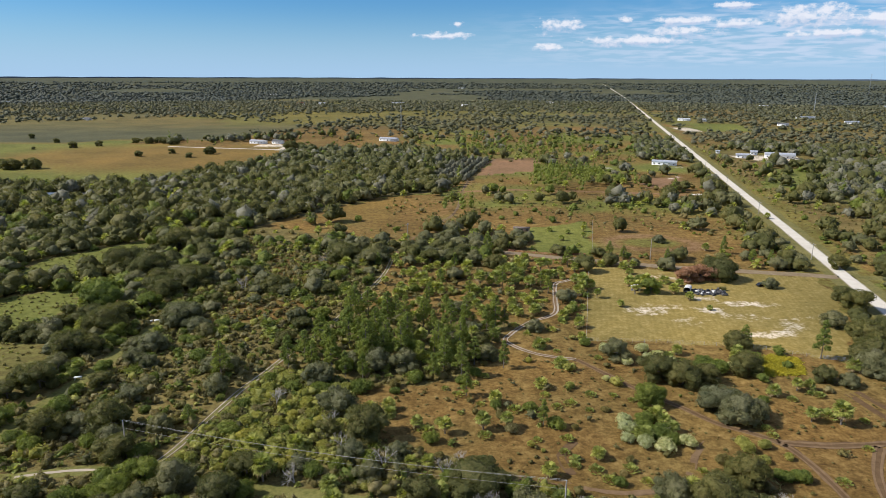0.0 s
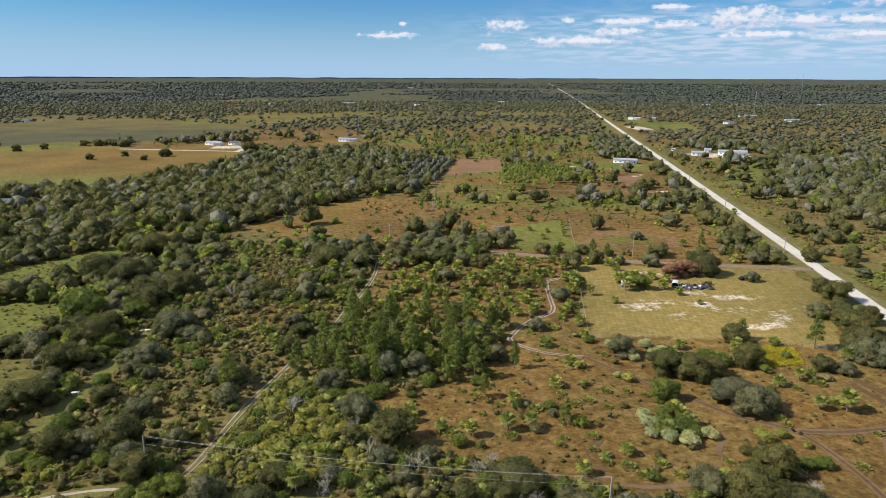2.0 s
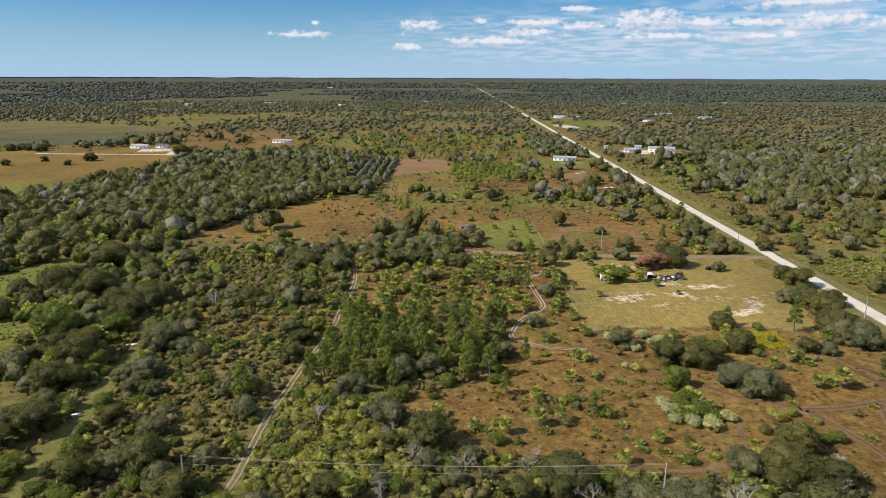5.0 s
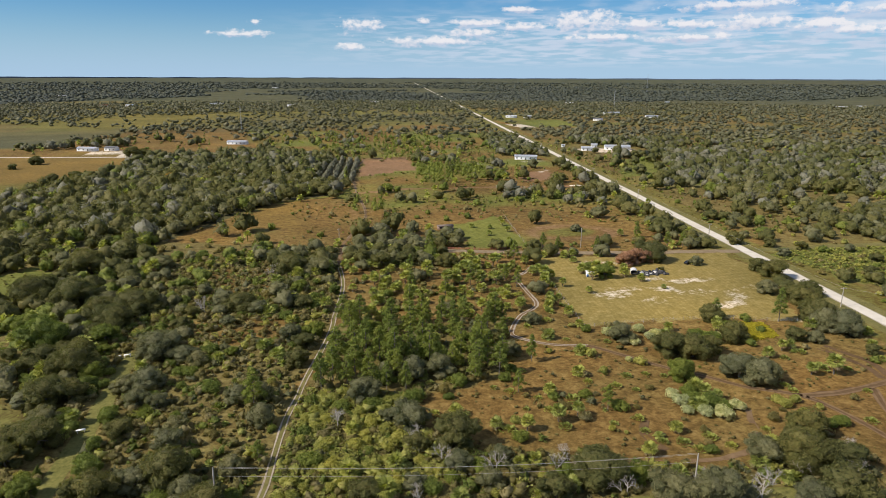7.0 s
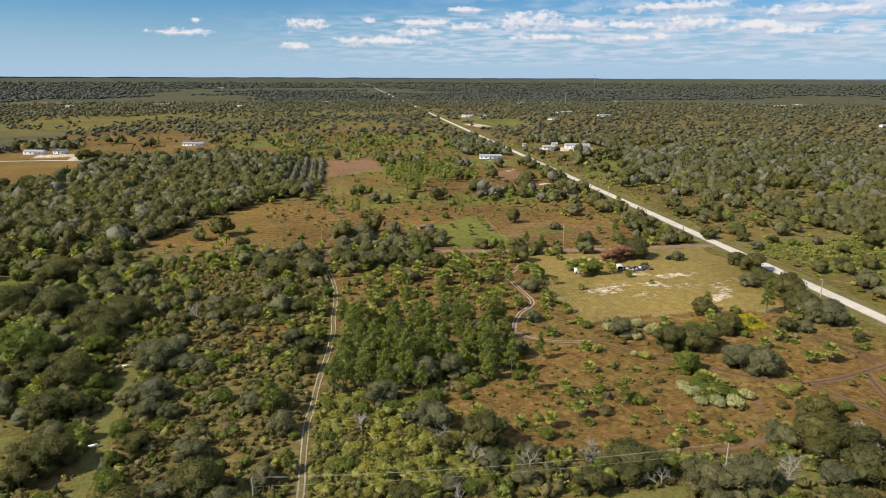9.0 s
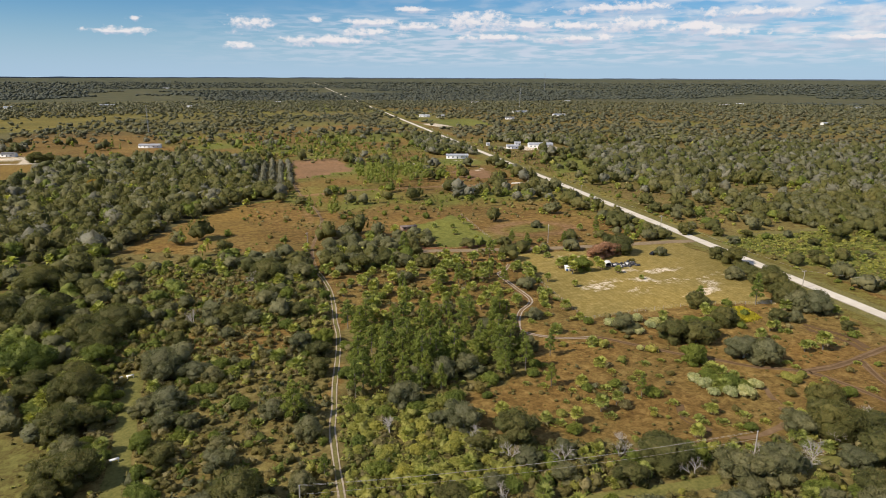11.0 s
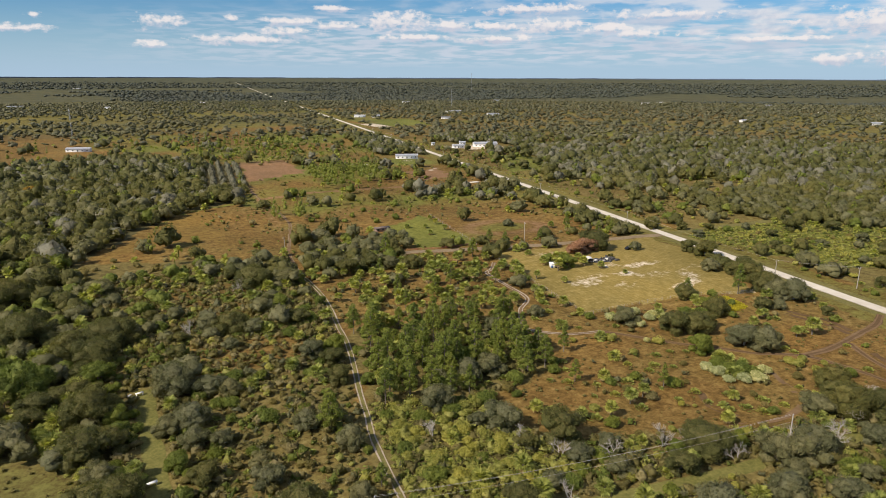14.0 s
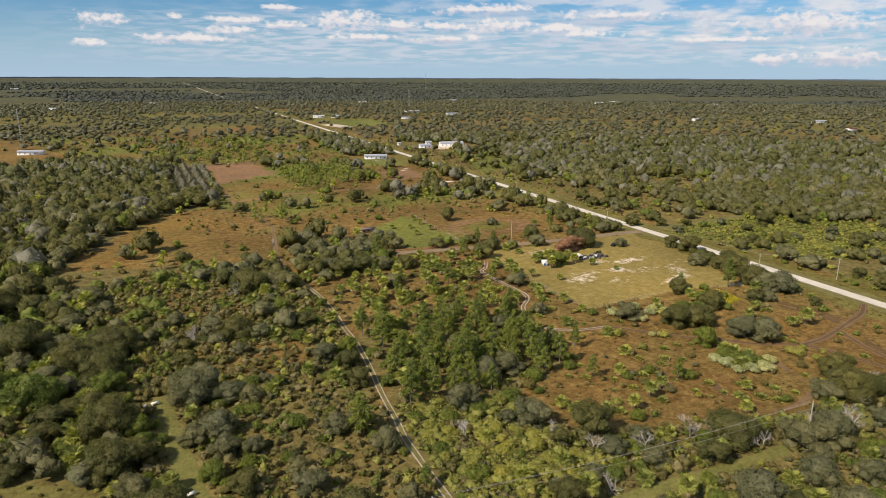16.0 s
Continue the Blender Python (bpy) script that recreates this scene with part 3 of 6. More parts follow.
def ribbon(name, line, width, mat, z, step=2.0, ragged=0.15, offset=0.0, seed=1, skip=0.0):
    """A strip on the ground along a broken line, with uneven edges. skip: share of it grown over."""
    pts = [Vector((*p, 0)) for p in line]
    dense = []
    for k in range(len(pts) - 1):
        p0, p1, p2, p3 = pts[max(k - 1, 0)], pts[k], pts[k + 1], pts[min(k + 2, len(pts) - 1)]
        n = max(2, int((p2 - p1).length / step))
        for i in range(n):
            t = i / n
            dense.append(0.5 * (2 * p1 + (p2 - p0) * t + (2 * p0 - 5 * p1 + 4 * p2 - p3) * t * t + (3 * p1 - p0 - 3 * p2 + p3) * t ** 3))
    dense.append(pts[-1])
    a = np.array([(p.x, p.y) for p in dense])
    tang = np.gradient(a, axis=0)
    tang /= np.maximum(np.linalg.norm(tang, axis=1), 1e-6)[:, None]
    nrm = np.stack([-tang[:, 1], tang[:, 0]], 1)
    s = np.arange(len(a)) * step
    wob = lambda k: (fbm(s, s * 0 + k * 37.0, 5.0, seed + k) - 0.5) * 2 * ragged * width
    lft = a + nrm * (offset + width / 2 + wob(1))[:, None]
    rgt = a + nrm * (offset - width / 2 + wob(2))[:, None]
    cols = [rgt, (rgt * 2 + lft) / 3, (rgt + lft * 2) / 3, lft]
    P = np.stack(cols, 1)
    X, Y, Z, _ = warp(P[..., 0], P[..., 1])
    n = len(a)
    ii = np.arange(n * 4).reshape(n, 4)
    q = np.stack([ii[:-1, :-1], ii[:-1, 1:], ii[1:, 1:], ii[1:, :-1]], -1)
    keep = fbm(s[:-1], s[:-1] * 0 + 11, 9.0, seed + 7) >= skip
    q = q[keep].reshape(-1, 4)
    return new(name, quad_mesh(name, np.stack([X, Y, Z + z], -1).reshape(-1, 3), q, [mat], None, True))


def road_line(lo, hi, step):
    ys = np.arange(lo, hi, step)
    return [(float(road_x(y)), float(y)) for y in ys]


road_pts = road_line(-400, 2200, 50) + road_line(2300, 9000, 300)
tagged(ribbon("road_verge", road_pts, 15, VERGE, 0.02, 4, 0.08, seed=3), "mown green grass verge beside the shell road", "verge", kind="structure")
tagged(ribbon("road_shoulder", road_pts, 6.5, SHELL_EDGE, 0.05, 3, 0.05, seed=5), "greyish grassy shoulder of the shell road", "road shoulder", kind="structure")
road = tagged(ribbon("road", road_pts, 5.3, SHELL, 0.09, 3, 0.03, seed=6), "straight pale crushed-shell country road", "road", kind="structure")
tagged(ribbon("driveway", DRIVE_W, 5.0, SHELL, 0.06, 3, 0.08, seed=8), "white shell driveway across the straw pasture", "driveway", kind="structure")
tagged(ribbon("dirt_lane", LANE_EW, 5.5, TRACK, 0.05, 2, 0.12, seed=9), "greyish dirt lane along the mown yard", "lane", kind="structure")
tagged(ribbon("grass_lane", LANE_EW2, 6.0, VERGE, 0.05, 2, 0.15, seed=10), "grassy lane leading off the road", "lane", kind="structure")
tagged(ribbon("grass_lane", FIRE_LANE2, 7.0, VERGE, 0.05, 3, 0.15, seed=11), "grassy firebreak lane between scrub", "lane", kind="structure")
tagged(ribbon("mown_lane", LANE_MOWN, 4.6, MOWN, 0.05, 1.5, 0.12, seed=12), "mown green grass lane between dark trees", "lane", kind="structure")
tagged(ribbon("mown_lane", LANE_S, 3.6, MOWN, 0.05, 1.5, 0.12, seed=13), "mown grass lane under the power line", "lane", kind="structure")
tagged(ribbon("sand_lane", [(-88, 119.5), (-78, 122), (-70, 122)], 0.8, SAND, 0.08, 1, 0.4, seed=14), "worn white sand in the grass lane", "lane", kind="structure")


def two_track(name, line, label, mat, gauge=1.4, width=0.52, skip=0.0, bed=None, seed=20):
    base = tagged(ribbon(name, line, gauge + width - 0.2, bed or MUD, 0.05, 1.2, 0.5, seed=seed, skip=skip), label, "track", kind="structure")
    for k, side in enumerate((-0.5, 0.5)):
        r = ribbon("wheel_rut", line, width, mat, 0.085, 1.2, 0.5, offset=side * gauge, seed=seed + 3 + k, skip=skip)
        r.parent = base


two_track("sand_track", TRACK_MAIN[:12], "sandy two-wheel track with pale ruts through scrub", RUT_SAND, 1.25, 0.38, bed=VERGE, seed=21)
two_track("worn_track", TRACK_MAIN[11:], "faint brown track along the field edge", TRACK, 1.3, 0.4, 0.4, bed=MUD, seed=25)
two_track("sand_track", TRACK_CURL[:10], "winding pale sand track between palms", RUT_SAND, 1.2, 0.5, bed=MUD, seed=31)
two_track("dirt_track", TRACK_CURL[9:], "rutted brown dirt track across dry grass", MUD, bed=RUT, seed=41)
two_track("dirt_track", TRACK_EAST, "broad dark muddy track towards the road", MUD, 1.7, 0.7, bed=RUT, seed=51)
two_track("dirt_track", TRACK_EAST2, "dark muddy side track in brown grass", MUD, 1.6, 0.6, bed=RUT, seed=61)
two_track("worn_track", TRACK_POLE, "faint worn track in brown grass", MUD, 1.3, 0.3, 0.55, bed=MUD, seed=71)
for k, pts in enumerate(([(106, 158), (107, 150), (108, 143), (106, 136)], [(109, 159), (111, 151), (112, 145), (109, 137)], [(96, 124), (92, 117), (90, 112)], [(30, 134), (26, 128), (27, 121)])):
    two_track("tyre_mark", pts, "dark curved tyre marks in dry grass", RUT, 1.6, 0.4, 0.25, bed=RUT, seed=80 + 9 * k)

# the last dark tree line all round the plain, distance haze painted in blue
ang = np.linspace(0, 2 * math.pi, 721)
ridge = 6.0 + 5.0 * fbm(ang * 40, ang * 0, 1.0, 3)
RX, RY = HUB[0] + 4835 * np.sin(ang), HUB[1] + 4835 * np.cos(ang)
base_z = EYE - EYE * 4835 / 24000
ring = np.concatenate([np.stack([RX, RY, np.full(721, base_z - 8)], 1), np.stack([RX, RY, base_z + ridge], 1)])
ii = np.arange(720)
DISTANT = plain_material("hazed_tree_line", (0.095, 0.13, 0.19), (0.115, 0.15, 0.21), 0.004, 1.0, 0, 0, 0.0)
tagged(new("backdrop", quad_mesh("backdrop", ring, np.stack([ii, ii + 1, ii + 722, ii + 721], 1), [DISTANT])), "dark tree line on the horizon, blue-grey with painted haze", "backdrop", kind="structure")


# ---------------------------------------------------------------- plants: meshes
def cube_sphere(n):
    """Unit sphere of quads."""
    V, Q = [], []
    g = np.tan(np.linspace(-1, 1, n + 1) * math.pi / 4)
    for ax in range(3):
        for sg in (-1, 1):
            base = len(V)
            for a in g:
                for b in g:
                    p = [0, 0, 0]
                    p[ax], p[(ax + 1) % 3], p[(ax + 2) % 3] = sg, a * sg, b
                    p = np.array(p, float)
                    V.append(p / np.linalg.norm(p))
            for i in range(n):
                for j in range(n):
                    k = base + i * (n + 1) + j
                    Q.append((k, k + n + 1, k + n + 2, k + 1))
    V, Q = np.array(V), np.array(Q)
    _, first, back = np.unique(np.round(V, 5), axis=0, return_index=True, return_inverse=True)
    return V[first], back.ravel()[Q]


SPHERES = {n: cube_sphere(n) for n in (1, 2, 3, 4)}


def unit(v):
    return v / np.maximum(np.linalg.norm(v, axis=-1, keepdims=True), 1e-9)


def leaf_quads(rng, P, normals, size, long=1.5, spread=0.75):
    """One small pointed leafy sprig at each point."""
    n = len(P)
    nr = unit(normals + spread * rng.normal(size=(n, 3)))
    t = unit(np.cross(nr, rng.normal(size=(n, 3))))
    b = np.cross(nr, t)
    s = (size * rng.uniform(0.6, 1.4, n))[:, None]
    droop = nr * s * rng.uniform(-0.45, 0.1, (n, 1))
    V = np.stack([P - t * s * long * 0.45 - b * s * 0.42, P - t * s * long * 0.3 + b * s * 0.5, P + t * s * long * 0.75 + droop], 1)
    k = np.arange(3 * n).reshape(n, 3)
    return V.reshape(-1, 3), np.concatenate([k, np.full((n, 1), -1)], 1)


def merge(parts):
    V, Q, off = [], [], 0
    for v, q in parts:
        V.append(v)
        q = np.asarray(q)
        Q.append(np.where(q < 0, -1, q + off))
        off += len(v)
    return np.concatenate(V), np.concatenate(Q)


def crown(rng, lobes, leaves, size, hull=2, core=0.86, spread=0.75, ragged=0.24):
    """Crown of leafy sprigs over the surfaces of overlapping lobes (x, y, z, radius, height/width), with a ragged leafy core in each."""
    lobes = np.asarray(lobes, float)
    parts = []
    for n, (x, y, z, r, f) in enumerate(lobes):
        k = hull if isinstance(hull, int) else hull[min(n, len(hull) - 1)]
        if not k:
            continue
        sv, sq = SPHERES[k]
        turn, _ = np.linalg.qr(rng.normal(size=(3, 3)))
        j = np.clip(1 + ragged * rng.normal(size=(len(sv), 1)), 0.55, 1.45)
        slip = rng.normal(size=sv.shape) * (ragged * 1.1 / k)
        parts.append(((sv @ turn * j + slip) * (r * core, r * core, r * core * f) + (x, y, z), sq))
    if not leaves:
        return merge(parts)
    w = lobes[:, 3] ** 2
    k = rng.choice(len(lobes), int(leaves * 1.7), p=w / w.sum())
    d = unit(rng.normal(size=(len(k), 3)))
    d[:, 2] = np.where(d[:, 2] < -0.45, -d[:, 2], d[:, 2])
    L = lobes[k]
    rad = L[:, 3:4] * rng.uniform(0.82, 1.12, (len(k), 1))
    P = L[:, :3] + d * rad * np.stack([np.ones(len(k)), np.ones(len(k)), L[:, 4]], 1)
    keep = np.ones(len(k), bool)
    for x, y, z, r, f in lobes:
        keep &= ((P[:, 0] - x) ** 2 + (P[:, 1] - y) ** 2 + ((P[:, 2] - z) / f) ** 2) > (0.8 * r) ** 2
    P, d = P[keep][:leaves], d[keep][:leaves]
    parts.append(leaf_quads(rng, P, d, size, spread=spread))
    return merge(parts)


def tube(a, b, ra, rb, n=6, bend=None):
    a, b = np.array(a, float), np.array(b, float)
    ax = unit(b - a)
    u = unit(np.cross(ax, (0.3, 0.7, 0.2)))
    w = np.cross(ax, u)
    rings = []
    for f in (0, 0.5, 1):
        c = a + (b - a) * f + (np.array(bend) * 4 * f * (1 - f) if bend is not None else 0)
        r = ra + (rb - ra) * f
        rings.append([c + r * (math.cos(q) * u + math.sin(q) * w) for q in np.arange(n) * 2 * math.pi / n])
    V = np.array(rings).reshape(-1, 3)
    Q = [(i * n + j, i * n + (j + 1) % n, (i + 1) * n + (j + 1) % n, (i + 1) * n + j) for i in range(2) for j in range(n)]
    return V, np.array(Q)


def oak_lobes(rng, r, h, n=7, flat=0.72):
    L = [(0, 0, h * 0.6, r * 0.6, flat)]
    for k in range(n):
        a = k * 2.4 + rng.uniform(-0.4, 0.4)
        d = r * rng.uniform(0.42, 0.72)
        q = r * rng.uniform(0.26, 0.44)
        L.append((d * math.cos(a), d * math.sin(a), h * rng.uniform(0.26, 0.7), q, flat * rng.uniform(0.85, 1.25)))
    for k in range(3):
        a = k * 2.1 + rng.uniform(-0.5, 0.5)
        q = r * rng.uniform(0.3, 0.42)
        L.append((r * 0.55 * math.cos(a), r * 0.55 * math.sin(a), q * 0.55, q, 0.8))
    return L


def oak_parts(rng, r, h, leaves, size, n=7):
    L = oak_lobes(rng, r, h, n)
    trunk = [tube((0, 0, -0.1), (0, 0, h * 0.45), 0.06 * r, 0.045 * r, 7, (0.05 * r, 0, 0))]
    for x, y, z, q, f in L[1:]:
        trunk.append(tube((0, 0, h * 0.3), (x * 0.9, y * 0.9, z), 0.035 * r, 0.012 * r, 5))
    return merge(trunk), crown(rng, L, int(leaves * 1.3), size * 0.7, 3, 0.76, 0.8)


def shrub_lobes(rng, r, h, n=4):
    L = []
    for k in range(n):
        a = k * 2.4 + rng.uniform(-0.5, 0.5)
        d = r * rng.uniform(0.2, 0.55)
        q = r * rng.uniform(0.45, 0.65)
        z = h * rng.uniform(0.38, 0.6)
        L.append((d * math.cos(a), d * math.sin(a), z, q, min(1.3, h * 0.5 / q)))
    return L


def pine_parts(rng, h, leaves):
    """Straight bare trunk and a loose spire of needle tufts at the ends of the limbs."""
    trunk = [tube((0, 0, -0.1), (0.15, 0.1, h * 0.98), 0.15, 0.035, 6)]
    L = []
    for k in range(22):
        f = k / 21
        z = h * (0.26 + 0.72 * f)
        a = k * 2.4 + rng.uniform(-0.3, 0.3)
        d = (1.9 * (1 - f) ** 0.7 + 0.1) * rng.uniform(0.5, 1.1)
        q = (0.86 - 0.4 * f) * rng.uniform(0.75, 1.15)
        L.append((d * math.cos(a), d * math.sin(a), z, q, 0.8))
        trunk.append(tube((0, 0, z - 0.55), (d * math.cos(a), d * math.sin(a), z), 0.045, 0.02, 4))
    return merge(trunk), crown(rng, L, leaves, 0.2, 1, 0.62, 0.9)


def fan(rng, base, direction, stalk, size, fold=0.3, n=9):
    """A fan frond: a stalk and a pleated half-round of pointed segments."""
    d = unit(np.array(direction, float))
    side = unit(np.cross(d, (0, 0, 1.0)))
    up = np.cross(side, d)
    c = np.array(base) + d * stalk
    V, Q = [], []
    s0 = [np.array(base) - side * 0.025, np.array(base) + side * 0.025, c + side * 0.02, c - side * 0.02]
    V += s0
    Q.append((0, 1, 2, 3))
    sag = rng.uniform(0.15, 0.4)
    for k in range(n):
        a0 = math.radians(-105 + 210 * k / n)
        a1 = math.radians(-105 + 210 * (k + 1) / n)
        am = (a0 + a1) / 2
        ln = size * (1 - 0.25 * abs(am) / 1.9) * rng.uniform(0.9, 1.08)
        vec = lambda a, q, lift: c + q * (math.cos(a) * d + math.sin(a) * side) + up * lift
        k0 = len(V)
        V += [c, vec(a0, ln * 0.62, fold * 0.12), vec(am, ln, -sag * size), vec(a1, ln * 0.62, -fold * 0.12)]
        Q.append((k0, k0 + 1, k0 + 2, k0 + 3))
    return np.array(V), np.array(Q)


def palm_parts(rng, h, r, fronds=26):
    lean = (rng.uniform(-0.25, 0.25), rng.uniform(-0.25, 0.25))
    top = np.array((lean[0], lean[1], h))
    trunk = merge([tube((0, 0, -0.1), top, 0.2, 0.17, 8), tube(top - (0, 0, 0.7), top + (0, 0, 0.15), 0.3, 0.2, 8)])
    live, dead = [], []
    for k in range(fronds):
        a = k * 2.39996 + rng.uniform(-0.2, 0.2)
        f = k / (fronds - 1)
        el = math.radians(72 - 112 * f + rng.uniform(-8, 8))
        d = (math.cos(el) * math.cos(a), math.cos(el) * math.sin(a), math.sin(el))
        (live if f < 0.86 else dead).append(fan(rng, top, d, r * rng.uniform(0.42, 0.6), r * rng.uniform(0.55, 0.72)))
    for k in range(5):
        a = k * 1.3 + rng.uniform(0, 1)
        dead.append(fan(rng, top - (0, 0, 0.3), (0.4 * math.cos(a), 0.4 * math.sin(a), -1), r * 0.3, r * 0.5, n=6))
    return trunk, merge(live), merge(dead)


def palmetto_parts(rng, r, h, fronds=30):
    live = []
    for k in range(fronds):
        a = k * 2.39996 + rng.uniform(-0.4, 0.4)
        q = r * 0.55 * math.sqrt(k / fronds)
        el = math.radians(80 - 55 * k / fronds + rng.uniform(-12, 12))
        d = (math.cos(el) * math.cos(a), math.cos(el) * math.sin(a), math.sin(el))
        live.append(fan(rng, (q * math.cos(a), q * math.sin(a), 0.0), d, h * rng.uniform(0.5, 0.75), h * rng.uniform(0.45, 0.6), n=7))
    return merge(live)


def bare_parts(rng, r, h):
    """Leafless branching tree."""
    parts = []

    def grow(p, d, ln, rad, level):
        q = p + d * ln
        parts.append(tube(p, q, rad, rad * 0.6, 5 if level < 2 else 4, rng.normal(size=3) * ln * 0.05))
        if level < 4:
            for _ in range(4 if level == 0 else 3):
                nd = unit(d + rng.normal(size=3) * 0.55 + (0, 0, 0.12))
                grow(p + d * ln * rng.uniform(0.6, 1.0), nd, ln * rng.uniform(0.6, 0.8), rad * 0.52, level + 1)

    for k in range(2):
        grow(np.array((0, 0, -0.1)), unit(np.array((rng.normal() * 0.3, rng.normal() * 0.3, 1.0))), h * 0.36, 0.035 * r + 0.05, 0)
    return merge(parts)


# ---------------------------------------------------------------- plants: single things
RNG = np.random.default_rng(11)


def part(name, vq, material, parent, label=""):
    ob = new(name, quad_mesh(name, vq[0], vq[1], [material]))
    ob.parent = parent
    return tagged(ob, label) if label else ob


TEMPLATES = {}


def template(key, name, label, category, group, parts):
    """parts: name, (verts, quads), material, label. The first copy becomes the template itself."""
    root = tagged(new(name), label, category, group)
    root.empty_display_size = 0.5
    for pn, vq, mat, lb in parts:
        part(pn, vq, mat, root, lb)
    TEMPLATES.setdefault(key, []).append([root, False])


def plant(key, x, y, scale=1.0, variant=None, turn=None, label=""):
    pool = TEMPLATES[key]
    slot = pool[int(RNG.integers(len(pool))) if variant is None else variant % len(pool)]
    z = RNG.uniform(0.88, 1.12)
    m = pose(float(x), float(y), 0.0, 0, 0, float(RNG.uniform(0, 360)) if turn is None else turn) @ Matrix.Diagonal((scale, scale, scale * z, 1))
    if slot[1]:
        ob = copy_thing(slot[0], m)
    else:
        ob, slot[1] = slot[0], True
        ob.matrix_basis = m
    if label:
        ob["label"] = label
    return ob


for k in range(4):
    t, c = oak_parts(RNG, 5.0, 7.0, 1900, 0.33, 8 + k % 3)
    template("oak", "oak_tree", "broad dark green live oak", "tree", "oaks", [("trunk", t, BARK, ""), ("crown", c, LEAF["oak"], "")])
for k in range(4):
    t, c = oak_parts(RNG, 5.0, 6.6, 1800, 0.32, 9)
    template("grey", "moss_oak", "grey-green oak tree hung with moss", "tree", "grey oaks", [("trunk", t, DEADWOOD, ""), ("crown", c, LEAF["grey"], "")])
for key, mat, bark, name, lab, grp in (("oak_big", "oak", BARK, "oak_tree", "wide old dark green live oak", "oaks"), ("grey_big", "grey", DEADWOOD, "moss_oak", "wide old grey-green oak hung with moss", "grey oaks")):
    for k in range(2):
        t, c = oak_parts(RNG, 8.0, 9.0, 4800, 0.35, 13)
        template(key, name, lab, "tree", grp, [("trunk", t, bark, ""), ("crown", c, LEAF[mat], "")])
for k in range(2):
    t, c = oak_parts(RNG, 5.0, 7.2, 2500, 0.33, 9)
    template("bright", "broadleaf_tree", "fresh green dense broadleaf tree", "tree", "broadleaf trees", [("trunk", t, BARK, ""), ("crown", c, LEAF["bright"], "")])
t, c = oak_parts(RNG, 5.0, 7.5, 2300, 0.34, 9)
template("red", "oak_tree", "scorched oak with reddish-brown leaves", "tree", "scorched oaks", [("trunk", t, BARK, ""), ("crown", c, LEAF["red"], "")])
t, c = oak_parts(RNG, 5.0, 7.0, 1500, 0.36, 8)
template("autumn", "broadleaf_tree", "rust-orange broadleaf tree among grey oaks", "tree", "broadleaf trees", [("trunk", t, BARK, ""), ("crown", c, LEAF["autumn"], "")])
for k in range(3):
    t, c = pine_parts(RNG, 7.8, 1600)
    template("pine", "pine_tree", "slender green slash pine", "tree", "pines", [("trunk", t, BARK, ""), ("crown", c, LEAF["pine"], "")])
for k in range(5):
    t, c, d = palm_parts(RNG, (0.8, 1.1, 1.5, 1.9, 3.0)[k], 1.9, 36)
    template("palm", "cabbage_palm", "cabbage palm with fan fronds and grey trunk", "palm", "cabbage palms", [("trunk", t, BARK, ""), ("crown", c, LEAF["palm"], ""), ("skirt", d, LEAF["deadfrond"], "hanging brown dead fronds")])
for k in range(3):
    template("palmetto", "palmetto", "low green saw palmetto clump", "shrub", "palmettos", [("crown", palmetto_parts(RNG, 1.5, 1.3), LEAF["palm"], "")])
for key, mat, name, label, grp in (("shrub", "bright", "wax_myrtle", "leafy green wax myrtle shrub", "wax myrtles"), ("scrub", "olive", "scrub_bush", "olive-brown scrub bush in dry grass", "scrub bushes"), ("dry", "dry", "twig_bush", "grey-brown half-leafless bush in dry grass", "twig bushes"), ("yellow", "yellow", "vine_bush", "yellow-green bush overgrown with vines", "vine bushes"), ("pale", "pale", "saltbush", "pale flowering saltbush in brown grass", "saltbushes")):
    for k in range(3):
        c = crown(RNG, shrub_lobes(RNG, 2.2, 2.2, 7), 800, 0.2, 2, 0.74, 0.85)
        st = merge([tube((0, 0, -0.05), (0.4 * math.cos(a), 0.4 * math.sin(a), 1.2), 0.07, 0.03, 4) for a in (0.2, 2.2, 4.3)])
        template(key, name, label, "shrub", grp, [("stem", st, BARK, ""), ("crown", c, LEAF[mat], "")])
for k in range(3):
    template("bare", "bare_tree", "leafless pale grey dead tree", "tree", "dead trees", [("trunk", bare_parts(RNG, 3.2, 5.5), DEADWOOD, "")])

PLACED = []


def put(key, rows, unit_r, label=""):
    for x, y, r in rows:
        if key in ("oak", "grey") and r > 6.0:
            plant(key + "_big", x, y, r / 8.0)
        else:
            plant(key, x, y, r / unit_r, label=label)
        PLACED.append((x, y, r))


put("oak", [(58.5, 166.7, 5.2), (64.6, 163, 5.5), (71.2, 164.2, 4.2), (84.8, 170, 4.8), (148.5, 233, 5.1), (147.3, 222.5, 5.4), (131.3, 189.4, 5.5), (124.1, 177.4, 6.6), (114.1, 259.4, 7.9), (52.5, 108.5, 8.3), (59, 104.6, 5.1), (6.8, 115.5, 6.6), (103.6, 165.1, 3.1), (54.5, 114, 3.1), (62, 117, 4.5)], 5.0)
put("grey", [(51, 179.8, 4.8), (68.5, 148, 6.2), (75, 145.5, 6.2), (71, 143, 5.6), (131.1, 207.9, 3.6), (123.7, 165.6, 5.6), (109, 162.3, 2.7), (128.8, 248, 2.9), (120, 170, 4.5)], 5.0)
put("bright", [(51.9, 151.2, 4.2), (79.9, 241.6, 4.9), (79.3, 252.7, 3.3)], 5.0)
put("red", [(99, 256.5, 5.0), (105, 258, 5.6), (111, 259, 4.6)], 5.0)
